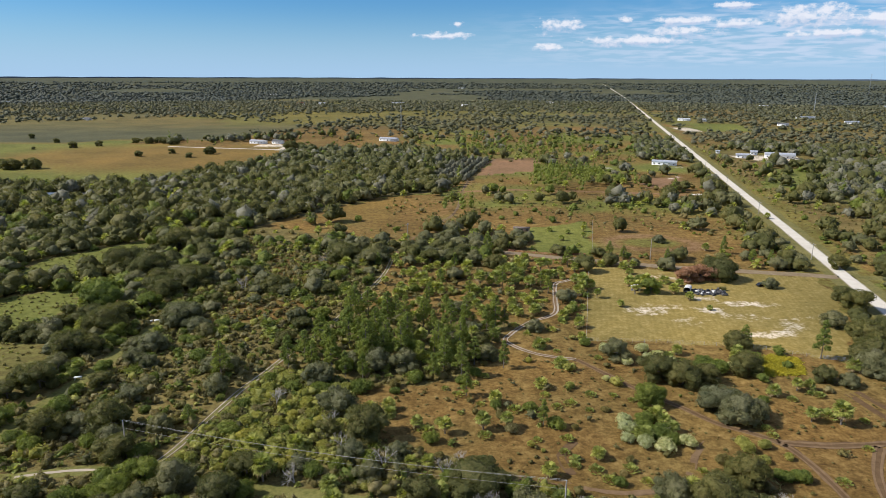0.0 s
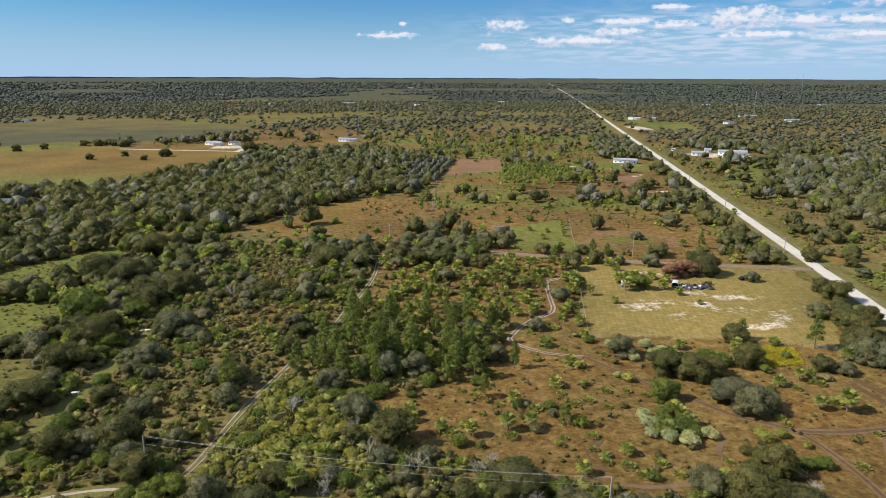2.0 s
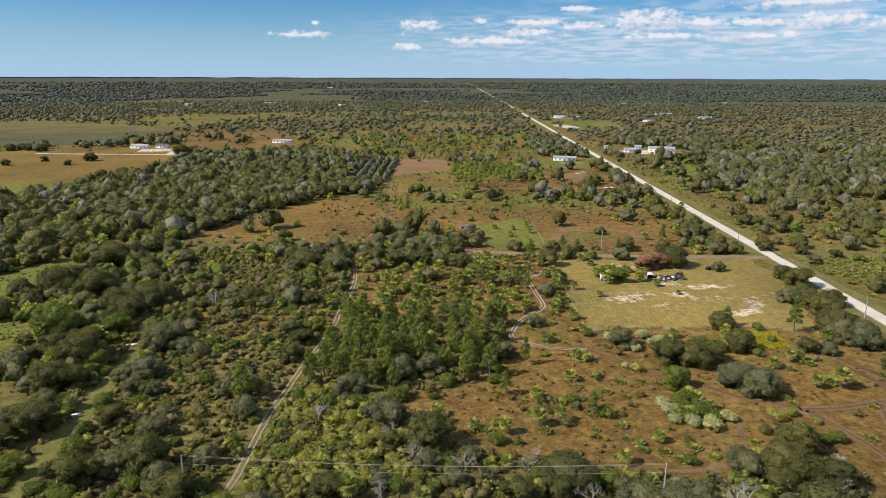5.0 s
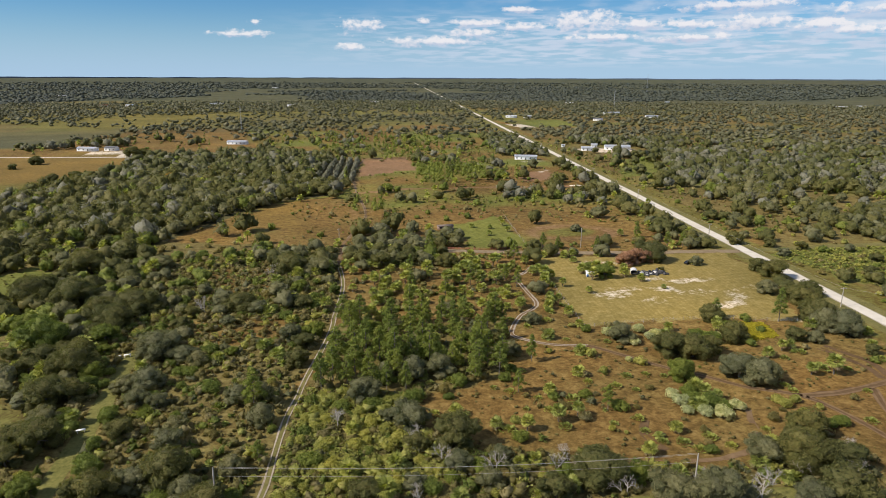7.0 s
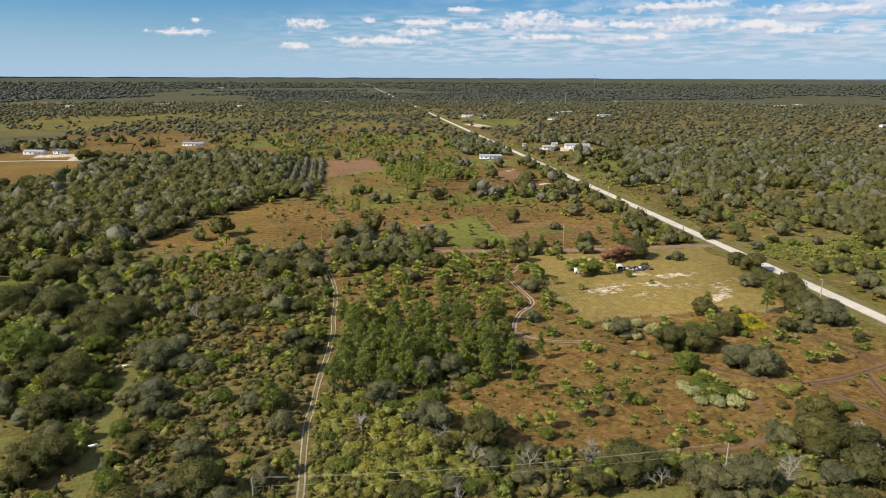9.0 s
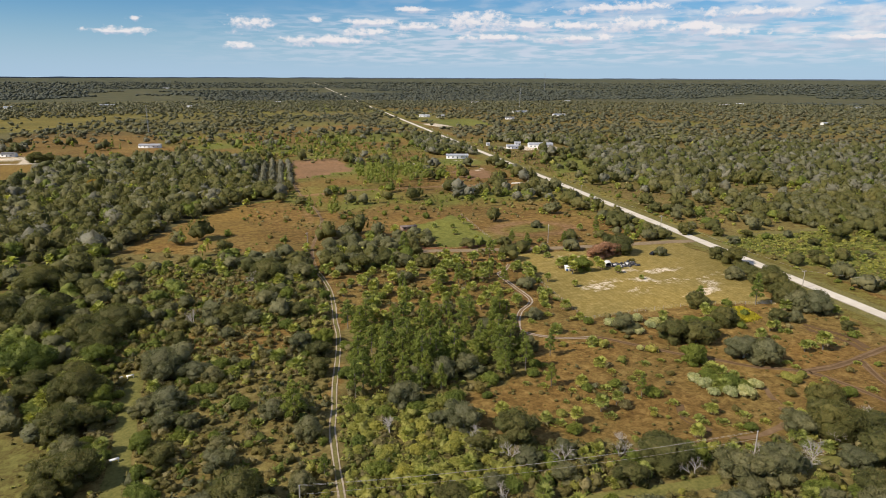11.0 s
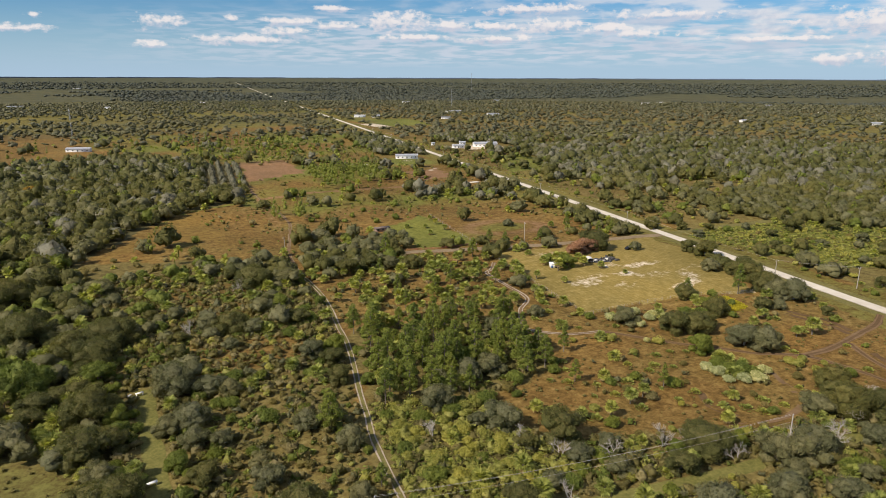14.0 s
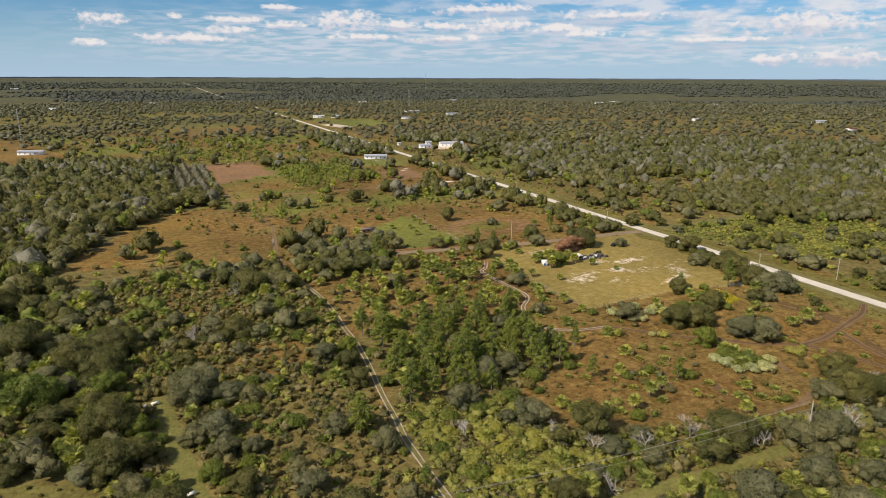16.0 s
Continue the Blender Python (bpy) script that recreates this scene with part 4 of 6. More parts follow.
put("grey", [(-58.1, 235.7, 5.6), (-32.6, 278.9, 6.5), (-87.2, 205.5, 8.4), (-79.7, 200.8, 6.2), (-96.9, 302.4, 7.9), (-48.7, 208.7, 5.6), (13.1, 280.1, 6.2), (-6.7, 292.2, 6.1), (17.3, 104.6, 4.9), (22.9, 101.5, 5.4), (28.3, 102.5, 5), (43.4, 96.8, 5.6), (-19.6, 126.7, 4.5), (-86, 213, 6)], 5.0)
put("oak", [(-64.2, 240.9, 7.6), (-44.7, 283.3, 8.1), (-99.2, 248, 8.2), (-102.9, 233.6, 6.9), (-48.2, 189.1, 4.5), (-121.4, 261.9, 8.3), (-135.8, 267.3, 8.5), (-107.6, 198.1, 7.2), (-126, 304.8, 9), (6.1, 282.7, 5.2), (22.4, 276.7, 6.2), (50.6, 96.2, 5.6), (-3.9, 112.5, 3.8), (-26.3, 136.1, 4), (-110, 180, 5)], 5.0)
put("bright", [(-121, 222.1, 8.1), (-104, 222, 5), (-128, 236, 6), (-60, 118, 4), (-64, 112, 4.5)], 5.0)
put("bare", [(-12.4, 124, 3.2), (0.5, 121.4, 3), (3.6, 125, 2.2), (-41.7, 150.8, 3.3), (-76, 242.3, 4.1), (-49.5, 280.8, 4.4), (50.9, 136, 2), (-25.4, 138.3, 3.4), (25.5, 105.6, 4), (-22, 130, 3), (64, 108, 3), (10, 109, 3.6), (15.5, 106, 4), (35, 101, 3.5), (40, 104, 3), (6, 119, 3), (48, 105, 3.2), (58, 101, 3.6), (-30, 118, 3.2)], 3.2)
put("pine", [(-30.7, 195.2, 3.6), (-28.4, 187.8, 3.8), (-25.1, 184.5, 3.8), (-21.8, 181.3, 3.1), (-16.8, 183.6, 3.8), (-11, 190.2, 3), (-12, 177.7, 3.4), (-18, 202.3, 3.8), (-30.6, 206.9, 3.6), (-25.7, 215.4, 3.6), (-12.2, 200.1, 3.4), (-6.4, 203, 3), (0.3, 195.5, 2.5), (-1.4, 182.2, 2.8), (0.9, 175, 3.3), (4.7, 175.6, 2.8), (5.2, 167.4, 3), (6, 188.5, 2.4), (20.2, 204, 2), (17.3, 173.1, 2), (-37.2, 187.7, 3.6)], 2.9)
put("pine", [(23.2, 246.2, 2.3), (-5, 231.5, 2.2), (-22.2, 177.5, 3.4), (-33.4, 177.9, 3.2), (-39.7, 176.3, 3.4), (-30.9, 169.7, 3), (-60.5, 166.2, 3.2), (23.9, 141.1, 1.7), (6.2, 156, 2)], 2.9)
put("palm", [(-1.8, 169.2, 1.8), (-13.3, 148.7, 1.9), (-12.8, 144.7, 1.7), (13.6, 152.5, 1.9), (9.6, 139.3, 1.9), (0.6, 137.2, 1.7), (-6, 140.3, 1.6), (26.2, 161.5, 2), (15.1, 140.3, 1.6), (-11.1, 282.4, 1.9), (-7.5, 269.7, 2), (-7.9, 257.6, 2), (-12.2, 247.9, 2.3), (-5.5, 247.6, 2.1), (-1.1, 240.3, 1.6), (2.9, 238.8, 1.6), (10, 263.3, 2.7), (14.8, 249.3, 2.6), (28.5, 265.3, 2.6), (36.5, 286.6, 2.5), (41.5, 269.8, 2.6), (33.5, 268, 2.4)], 1.9)
put("palm", [(45, 261, 2.1), (42, 260.3, 2.3), (55.9, 269.4, 2.2), (69.4, 277.8, 2.1), (78.1, 274.6, 2), (56.4, 256.8, 2.3), (57.3, 246, 2), (57.7, 235.1, 1.5), (28.5, 248.2, 2.4), (34.2, 246.1, 2.4), (24.9, 227.2, 2.2), (30.9, 228.5, 1.9), (18.1, 231.1, 1.8), (17.6, 216.9, 1.9), (31.7, 216.1, 2.2), (41.3, 212.6, 2.2), (24.3, 219.5, 2), (16.3, 208.3, 1.7), (2.1, 199.9, 1.9), (-6.8, 179.9, 2.3), (-3.7, 176.7, 2.2), (21, 259.2, 2.3)], 1.9)
put("palm", [(45.6, 136.2, 2), (46.6, 134.9, 1.8), (51.2, 144.6, 2.1), (52.6, 142.3, 1.8), (53.7, 138.3, 1.7), (49.1, 115.1, 2.2), (22.9, 110.8, 2), (23.5, 112.4, 1.6), (22.3, 120.5, 1.8), (42.6, 103.5, 1.6), (-6.8, 124.2, 1.6), (-3.1, 123.9, 1.7), (121.1, 153.4, 1.7), (97, 159.8, 1.6), (93.6, 159.5, 1.5), (-34.4, 275.3, 2.5), (-41.8, 274, 2.6), (-55.9, 234.9, 2.7), (-54.6, 232.7, 2.2)], 1.9)
put("palm", [(-67.9, 300.5, 2.8), (-60.3, 299.5, 2.3), (-98.6, 294.8, 2.9), (-101.5, 291.9, 2.8), (-110.3, 218.1, 2.9), (-113.9, 197.1, 2.9), (-115.4, 191.2, 2.7), (69.7, 183, 1.8), (86.6, 180.7, 1.9), (65.8, 179.3, 1.9), (85.2, 178.2, 1.9), (91.6, 232.9, 1.8), (88.2, 240.2, 2.3), (73.9, 249.8, 2.3), (79.6, 248.3, 2.3), (78.3, 266.7, 2), (63.9, 225.3, 1.5), (49.5, 222.2, 1.6), (64.2, 278.2, 2), (95, 222.3, 1.3), (129.5, 162.6, 2.1), (128, 249, 2)], 1.9)
put("palmetto", [(34.7, 129.4, 1.2), (32.4, 122.4, 1.4), (34.3, 119.1, 1.4), (41.9, 118.4, 1.1), (28.1, 124, 1.5), (94.8, 131.1, 1.4), (76.1, 139.5, 1.5), (76, 136.6, 1.2), (0.6, 159.8, 1.2), (21.9, 146.7, 1.3), (32.4, 151.6, 1.5), (28.5, 134.7, 1.6), (36.4, 148.3, 1.3), (26.6, 156.4, 1.5), (9.7, 144.7, 1.6), (17.7, 148.3, 1.7), (9.5, 151.3, 1.3), (4.4, 146.7, 1), (26.9, 129.4, 1.4), (21.5, 134.3, 1.3), (4.1, 156.7, 1.3), (-9.4, 167.1, 1.5), (93.3, 145.5, 2.8), (98.6, 146, 1.2), (89.7, 154.3, 1.6), (97.6, 156.4, 1.9)], 1.5)
put("pale", [(43.3, 138.8, 2.3), (45.5, 132.1, 2.2), (49.5, 130.6, 2.4), (55.2, 132.7, 2.2), (43.4, 142.2, 2), (53.2, 176, 2.1), (60.4, 178.4, 2.3), (65.6, 176.5, 2.1), (42.1, 134.3, 1.7), (49.1, 185.1, 2.1), (60, 184.7, 2.3), (62.6, 179.1, 2.4), (82.6, 173.9, 1.7), (35, 174.9, 1.5), (44.6, 165.3, 1.3)], 2.2)
put("shrub", [(47, 139, 2.6), (50, 136, 2.6), (51.5, 133.5, 2.2), (48.5, 143, 2.4), (77, 171, 3), (75, 176, 2.6), (90, 178, 2.6)], 2.2)
put("yellow", [(67.5, 132.5, 1.9), (67.5, 129.8, 2), (71.9, 131.6, 1.7), (69, 125.9, 1.8), (75.1, 127, 1.6), (42.6, 105.8, 1.4), (30.4, 109.2, 1.4), (33, 107.1, 1.2), (-34, 149.3, 2.5), (-39.1, 140.9, 2.5), (-32.1, 138.3, 2.5), (-44.7, 133.9, 2.5), (-28.2, 158.8, 2.5), (-46.6, 141.3, 2.5), (19.9, 132, 1.2), (22.2, 129.8, 0.8), (-4, 118.7, 1.6), (1, 115.8, 1.6), (9.1, 111.7, 1.8), (-6.3, 122.8, 1.6)], 2.2)

# ---------------------------------------------------------------- plants: scattered
TRACKS = [(TRACK_MAIN, 2.0), (TRACK_CURL, 2.4), (TRACK_EAST, 3.0), (TRACK_EAST2, 3.0), (TRACK_POLE, 2.0), (LANE_S, 2.4), (LANE_MOWN, 3.2), (LANE_EW, 5.0), (LANE_EW2, 4.5), (FIRE_LANE, 6.0), (FIRE_LANE2, 5.5), (DRIVE_W, 10.0)]
CLEAR_SPOTS = [(375, 1000, 40), (352, 935, 26), (332, 648, 26), (352, 652, 26), (-69, 815, 30), (-225, 775, 30), (205, 590, 22), (456, 1235, 40), (-227, 815, 34), (-69, 850, 34), (211, 622, 34), (338, 685, 42), (308, 700, 25), (397, 1075, 40), (179, 459, 12), (41, 347, 8), (-100, 1029, 12), (-255, 436, 16), (430, 1180, 40), (-96, 208, 3), (183, 520, 26), (47, 139, 10)]


def blocked(x, y, r):
    bad = np.abs(x - road_x(y)) < 9.0 + r
    for line, w in TRACKS:
        bad |= to_line(x, y, line) < w * 0.6 + r * 0.4
    for poly in (YARD, GARDEN):
        bad |= inside(x, y, poly)
    for cx, cy, cr in CLEAR_SPOTS:
        bad |= np.hypot(x - cx, y - cy) < cr
    return bad


def jitter(x0, x1, y0, y1, step, seed):
    rng = np.random.default_rng(seed)
    X, Y = np.meshgrid(np.arange(x0, x1, step), np.arange(y0, y1, step))
    return X.ravel() + rng.uniform(-0.5, 0.5, X.size) * step, Y.ravel() + rng.uniform(-0.5, 0.5, X.size) * step, rng


KINDS = ["oak", "grey", "bright", "pine", "palm", "palmetto", "shrub", "scrub", "yellow", "weed", "dry"]
UNIT = {"oak": 5.0, "grey": 5.0, "bright": 5.0, "pine": 2.9, "palm": 1.9, "palmetto": 1.5, "shrub": 2.2, "scrub": 2.2, "yellow": 2.2, "weed": 0.8, "dry": 2.2}
SIZE = {"oak": (3.2, 5.6), "grey": (2.8, 5.0), "bright": (2.4, 4.2), "pine": (1.8, 3.0), "palm": (1.6, 2.5), "palmetto": (1.0, 1.9), "shrub": (1.2, 2.6), "scrub": (1.0, 2.4), "yellow": (1.1, 2.4), "weed": (0.4, 1.0), "dry": (0.9, 2.3)}
# chance of a plant on each cell, then the shares of the kinds above
MIX = {
    "savanna": (0.28, (0.0, 0.02, 0.01, 0.04, 0.6, 0.10, 0.07, 0.10, 0.0, 0.06)),
    "pines": (0.5, (0.02, 0.07, 0.03, 0.27, 0.15, 0.06, 0.17, 0.18, 0.05, 0.0)),
    "west": (0.74, (0.06, 0.11, 0.06, 0.01, 0.08, 0.02, 0.22, 0.40, 0.04, 0.0)),
    "gap": (0.55, (0.0, 0.03, 0.0, 0.0, 0.03, 0.03, 0.14, 0.50, 0.05, 0.22)),
    "vines": (0.9, (0.0, 0.03, 0.0, 0.0, 0.02, 0.03, 0.12, 0.06, 0.74, 0.0)),
    "south": (0.9, (0.02, 0.16, 0.05, 0.0, 0.11, 0.06, 0.16, 0.36, 0.15, 0.0)),
    "brown": (0.17, (0.0, 0.01, 0.0, 0.02, 0.10, 0.20, 0.17, 0.26, 0.06, 0.18)),
    "woods": (0.92, (0.27, 0.50, 0.06, 0.02, 0.05, 0.0, 0.06, 0.04, 0.0, 0.0)),
    "north": (0.22, (0.15, 0.10, 0.05, 0.10, 0.10, 0.06, 0.20, 0.14, 0.0, 0.10)),
    "eastmeadow": (0.19, (0.14, 0.12, 0.06, 0.0, 0.06, 0.08, 0.22, 0.22, 0.10, 0.0)),
    "edge": (0.5, (0.32, 0.25, 0.09, 0.02, 0.06, 0.0, 0.16, 0.10, 0.0, 0.0)),
}


def zones(x, y):
    """Name of the plant zone at each point, '' for open ground."""
    z = np.full(x.shape, "north", dtype="<U12")
    jx, jy = x + 8 * (fbm(x, y, 20, 3) - 0.5), y + 8 * (fbm(x, y, 20, 8) - 0.5)
    e = jx - road_x(jy)
    z[(e > 8) & (e < 75) & (y < 330)] = "eastmeadow"
    z[(e > 8) & (e < 58) & (y >= 330)] = "eastmeadow"
    z[(e >= 75) | ((e >= 58) & (y >= 330))] = "woods"
    z[(e > 90) & (fbm(x, y, 60, 14) > 0.63)] = "eastmeadow"
    z[inside(jx, jy, MEADOW_E2)] = "eastmeadow"
    z[(e < -9) & (e > -30) & (y > 262) & (y < 700)] = "edge"
    z[(e < -9) & (e > -62) & (y > 640) & (y < 900)] = "woods"
    z[(y > 300) & (e <= -30) & (fbm(x, y, 45, 41) < 0.45)] = "savanna_thin"
    z[inside(jx, jy, WOODS_NW)] = "nwwoods"
    z[inside(jx, jy, WEST)] = "west"
    for g in NW_GAPS:
        z[inside(jx, jy, g)] = "gap"
    z[inside(jx, jy, WEST) & (fbm(x, y, 24, 77) > 0.54)] = "gap"
    z[inside(jx, jy, WEST) & (jx < -103) & (y > 150)] = "westwoods"
    z[inside(jx, jy, SCRUB_S)] = "south"
    z[inside(jx, jy, BROWN_SE)] = "brown"
    z[inside(jx, jy, SAVANNA)] = "savanna"
    z[inside(jx, jy, PINES)] = "pines"
    z[inside(jx, jy, VINES)] = "vines"
    z[inside(jx, jy, FIELD_N) | inside(jx, jy, CLEARING) | inside(jx, jy, PASTURE_LOW) | inside(jx, jy, PASTURE_UP)] = ""
    z[((jx - 105) / 38) ** 2 + ((jy - 320) / 27) ** 2 < 1] = ""
    z[inside(jx, jy, CLEARING) & (jx > -34)] = "thin"
    for g in MEADOWS_W:
        z[inside(jx, jy, g)] = ""
    z[z == "savanna_thin"] = "thin"
    z[inside(jx, jy, [(62, 478), (118, 490), (136, 560), (80, 572)])] = "pineblock"
    z[inside(x, y, ORCHARD)] = ""
    z[inside(jx, jy, [(-4, 385), (2, 418), (20, 412), (16, 380)])] = "pineblock"
    z[inside(jx, jy, [(-22, 272), (-20, 305), (-8, 345), (38, 352), (44, 318), (26, 300), (10, 285)])] = "thicket"
    z[inside(jx, jy, MEADOW_E)] = "weedmeadow"
    return z


MIX["nwwoods"] = (0.93, (0.47, 0.3, 0.07, 0.01, 0.06, 0.0, 0.06, 0.03, 0.0, 0.0))
MIX["westwoods"] = (0.92, (0.3, 0.12, 0.2, 0.0, 0.2, 0.0, 0.14, 0.04, 0.0, 0.0))
MIX["pineblock"] = (0.95, (0.02, 0.02, 0.0, 0.9, 0.03, 0.0, 0.03, 0.0, 0.0, 0.0))
MIX["thicket"] = (0.8, (0.22, 0.3, 0.06, 0.02, 0.2, 0.02, 0.12, 0.06, 0.0, 0.0))
MIX["weedmeadow"] = (0.18, (0.05, 0.06, 0.02, 0.0, 0.03, 0.06, 0.2, 0.18, 0.4, 0.0))
MIX["thin"] = (0.09, (0.02, 0.02, 0.02, 0.03, 0.12, 0.17, 0.17, 0.15, 0.0, 0.30))


def draw_kinds(z, rng):
    kind = np.full(z.shape, -1)
    for name, (p, shares) in MIX.items():
        g = np.flatnonzero(z == name)
        hit = g[rng.random(len(g)) < p]
        s = np.array((*shares, 0.45 * shares[7]))
        s[7] *= 0.55
        kind[hit] = rng.choice(len(KINDS), len(hit), p=s / s.sum())
    return kind


NX, NY, nrng = jitter(-205, 340, 80, 330, 3.3, 5)
kind = draw_kinds(zones(NX, NY), nrng)
lo, hi = np.array([SIZE[k][0] for k in KINDS]), np.array([SIZE[k][1] for k in KINDS])
size = lo[kind] + (hi - lo)[kind] * nrng.random(len(kind)) ** 1.3
ok = (kind >= 0) & ~blocked(NX, NY, size)
for x, y, r in PLACED:
    ok &= np.hypot(NX - x, NY - y) > (r + size) * 0.55
NX, NY, kind, size = NX[ok], NY[ok], kind[ok], size[ok]
# thin out crowns that would grow into one another
order = np.argsort(-size)
taken = np.zeros(len(order), bool)
cells = {}
for i in order:
    c = (int(NX[i] // 6), int(NY[i] // 6))
    clash = False
    for a in (-1, 0, 1):
        for b in (-1, 0, 1):
            for j in cells.get((c[0] + a, c[1] + b), ()):
                if math.hypot(NX[i] - NX[j], NY[i] - NY[j]) < 0.52 * (size[i] + size[j]):
                    clash = True
    if not clash:
        taken[i] = True
        cells.setdefault(c, []).append(i)
NX, NY, kind, size = NX[taken], NY[taken], kind[taken], size[taken]
near = np.argsort(np.hypot(NX + 20, NY - 145))
LIMIT = {"oak": 65, "grey": 70, "bright": 40, "pine": 60, "palm": 180, "palmetto": 100, "shrub": 150, "scrub": 140, "yellow": 90, "weed": 0, "dry": 100}
count = {k: 0 for k in KINDS}
rest = []
for i in near:
    k = KINDS[kind[i]]
    if count[k] < LIMIT[k]:
        count[k] += 1
        plant(k, NX[i], NY[i], size[i] / UNIT[k])
    else:
        rest.append(i)


# ---------------------------------------------------------------- plants: what nobody could count
SPECIES = {"oak": "oak", "grey": "grey", "bright": "bright", "pine": "pine", "palm": "palm", "palmetto": "palm", "shrub": "bright", "scrub": "olive", "yellow": "yellow", "weed": "olive", "dry": "dry"}


def palm_star(rng, h):
    """Low-cost palm of unit radius: a short trunk under spreading fan fronds."""
    V, Q = [], []
    for k in range(20):
        a = k * 2.39996 + rng.uniform(-0.2, 0.2)
        e = math.radians(70 - 100 * k / 19 + rng.uniform(-8, 8))
        d = np.array((math.cos(e) * math.cos(a), math.cos(e) * math.sin(a), math.sin(e)))
        side = np.array((-math.sin(a), math.cos(a), 0.0))
        n = len(V)
        V += [np.array((0, 0, h)), d * 0.72 + side * 0.3 + (0, 0, h), d * rng.uniform(0.95, 1.15) + (0, 0, h - 0.22), d * 0.72 - side * 0.3 + (0, 0, h)]
        Q.append((n, n + 1, n + 2, n + 3))
    return merge([tube((0, 0, 0), (0, 0, h), 0.1, 0.09, 4), (np.array(V), np.array(Q))])


def small_crown(rng, key, leaves, hull, leaf, lobes):
    """Low-cost plant of unit radius, resting on z = 0."""
    if key in ("palm", "palmetto"):
        return palm_star(rng, rng.uniform(0.8, 1.5) if key == "palm" else 0.25)
    if key in ("oak", "grey", "bright"):
        L = [(0, 0, 0.78, 0.72, 0.85), (0.45, 0.1, 0.62, 0.5, 0.9), (-0.3, 0.42, 0.7, 0.5, 0.9), (-0.2, -0.45, 0.6, 0.5, 0.9)]
    elif key == "pine":
        L = [(0.1, 0, 1.5, 0.7, 1.0), (-0.1, 0.2, 2.3, 0.55, 1.0), (0, -0.1, 3.0, 0.35, 1.3)]
    elif key == "weed":
        L = [(0, 0, 0.3, 0.6, 0.7)]
    else:
        L = [(0, 0.1, 0.55, 0.65, 0.9), (0.4, -0.2, 0.45, 0.5, 0.9), (-0.4, -0.1, 0.5, 0.5, 0.9)]
    if lobes == 1:
        L = [(0, 0, 1.7 if key == "pine" else 0.6, 0.85, 1.6 if key == "pine" else 0.8)]
    L = L[:lobes]
    return crown(rng, L, leaves, leaf, hull, 0.8 if key != "pine" else 0.5, 0.8, 0.3)


def stuff(name, label, category, rows, leaves, hull, leaf, seed, variants=6, tall=1.0, far=False, lobes=4, tone=None):
    """rows: kind, x, y, radius. One mesh of many plants."""
    rng = np.random.default_rng(seed)
    lib = {}
    mats = list(dict.fromkeys(SPECIES[k] for k in KINDS))
    V, Q, S, off = [], [], [], 0
    for k, x, y, r in rows:
        if k not in lib:
            big = k in ("oak", "grey", "bright") and name == "undergrowth"
            lib[k] = [small_crown(rng, k, leaves * 3 if big else leaves, (3, 2) if big else hull, leaf * 0.5 if big else leaf, lobes + big) for _ in range(variants)]
        v, q = lib[k][int(rng.integers(variants))]
        X, Y, Z, s = warp(x, y)
        a = rng.uniform(0, 6.283)
        c, d = math.cos(a) * r, math.sin(a) * r
        if far:
            c, d = c * float(s), d * float(s)
        h = r * tall * rng.uniform(0.8, 1.2) * (float(s) if far else 1.0)
        V.append(np.stack([v[:, 0] * c - v[:, 1] * d + X, v[:, 0] * d + v[:, 1] * c + Y, v[:, 2] * h + Z - 0.08 * h], 1))
        Q.append(np.where(q < 0, -1, q + off))
        S.append(np.full(len(q), mats.index(SPECIES[k])))
        off += len(v)
    me = quad_mesh(name, np.concatenate(V), np.concatenate(Q), [LEAF[tone] if tone else LEAF[m] for m in mats], np.concatenate(S))
    return tagged(new(name, me), label, category, kind="stuff")


stuff("undergrowth", "mixed green and olive scrub, palmettos and weeds", "undergrowth", [(KINDS[kind[i]], NX[i], NY[i], size[i]) for i in rest], 70, (2, 1), 0.15, 21, lobes=3)

# low weeds and grass tufts in the near open ground
WX, WY, wrng = jitter(-160, 175, 80, 310, 1.9, 8)
wz_ = zones(WX, WY)
keep = np.isin(wz_, ["brown", "savanna", "gap", "west", "thin", "north"]) & (wrng.random(len(WX)) < 0.4 * np.clip(fbm(WX, WY, 15, 51) * 2.4 - 0.5, 0.12, 1)) & ~blocked(WX, WY, 0.5)
stuff("weeds", "low olive and brown weed tufts", "weeds", [("weed", x, y, r) for x, y, r in zip(WX[keep], WY[keep], 0.22 + 0.55 * wrng.random(keep.sum()) ** 2)], 10, 1, 0.42, 22, lobes=1, tall=0.7)
LX, LY, lrng = jitter(-170, 70, 80, 320, 2.0, 9)
lz = zones(LX, LY)
keep = ((np.isin(lz, ["gap", "west", "south"]) & (lrng.random(len(LX)) < np.where(lz == "gap", 0.62, 0.85))) | ((lz == "savanna") & (lrng.random(len(LX)) < 0.12)) | ((lz == "vines") & (lrng.random(len(LX)) < 0.9)) | ((lz == "pines") & (lrng.random(len(LX)) < 0.25)) | ((lz == "brown") & (lrng.random(len(LX)) < 0.035))) & ~blocked(LX, LY, 1.5)
stuff("low_scrub", "low olive, grey and green scrub between trees", "scrub", [("yellow" if q == "vines" and lrng.random() < 0.7 else lrng.choice(["weed", "scrub", "shrub", "grey", "palmetto", "yellow", "dry"], p=(0.08, 0.27, 0.21, 0.12, 0.04, 0.08, 0.20)), x, y, r) for q, x, y, r in zip(lz[keep], LX[keep], LY[keep], 0.7 + 1.2 * lrng.random(keep.sum()) ** 1.5)], 26, 1, 0.24, 26, lobes=1, tall=0.95)
VX, VY, vrng = jitter(-64, -14, 118, 180, 1.25, 14)
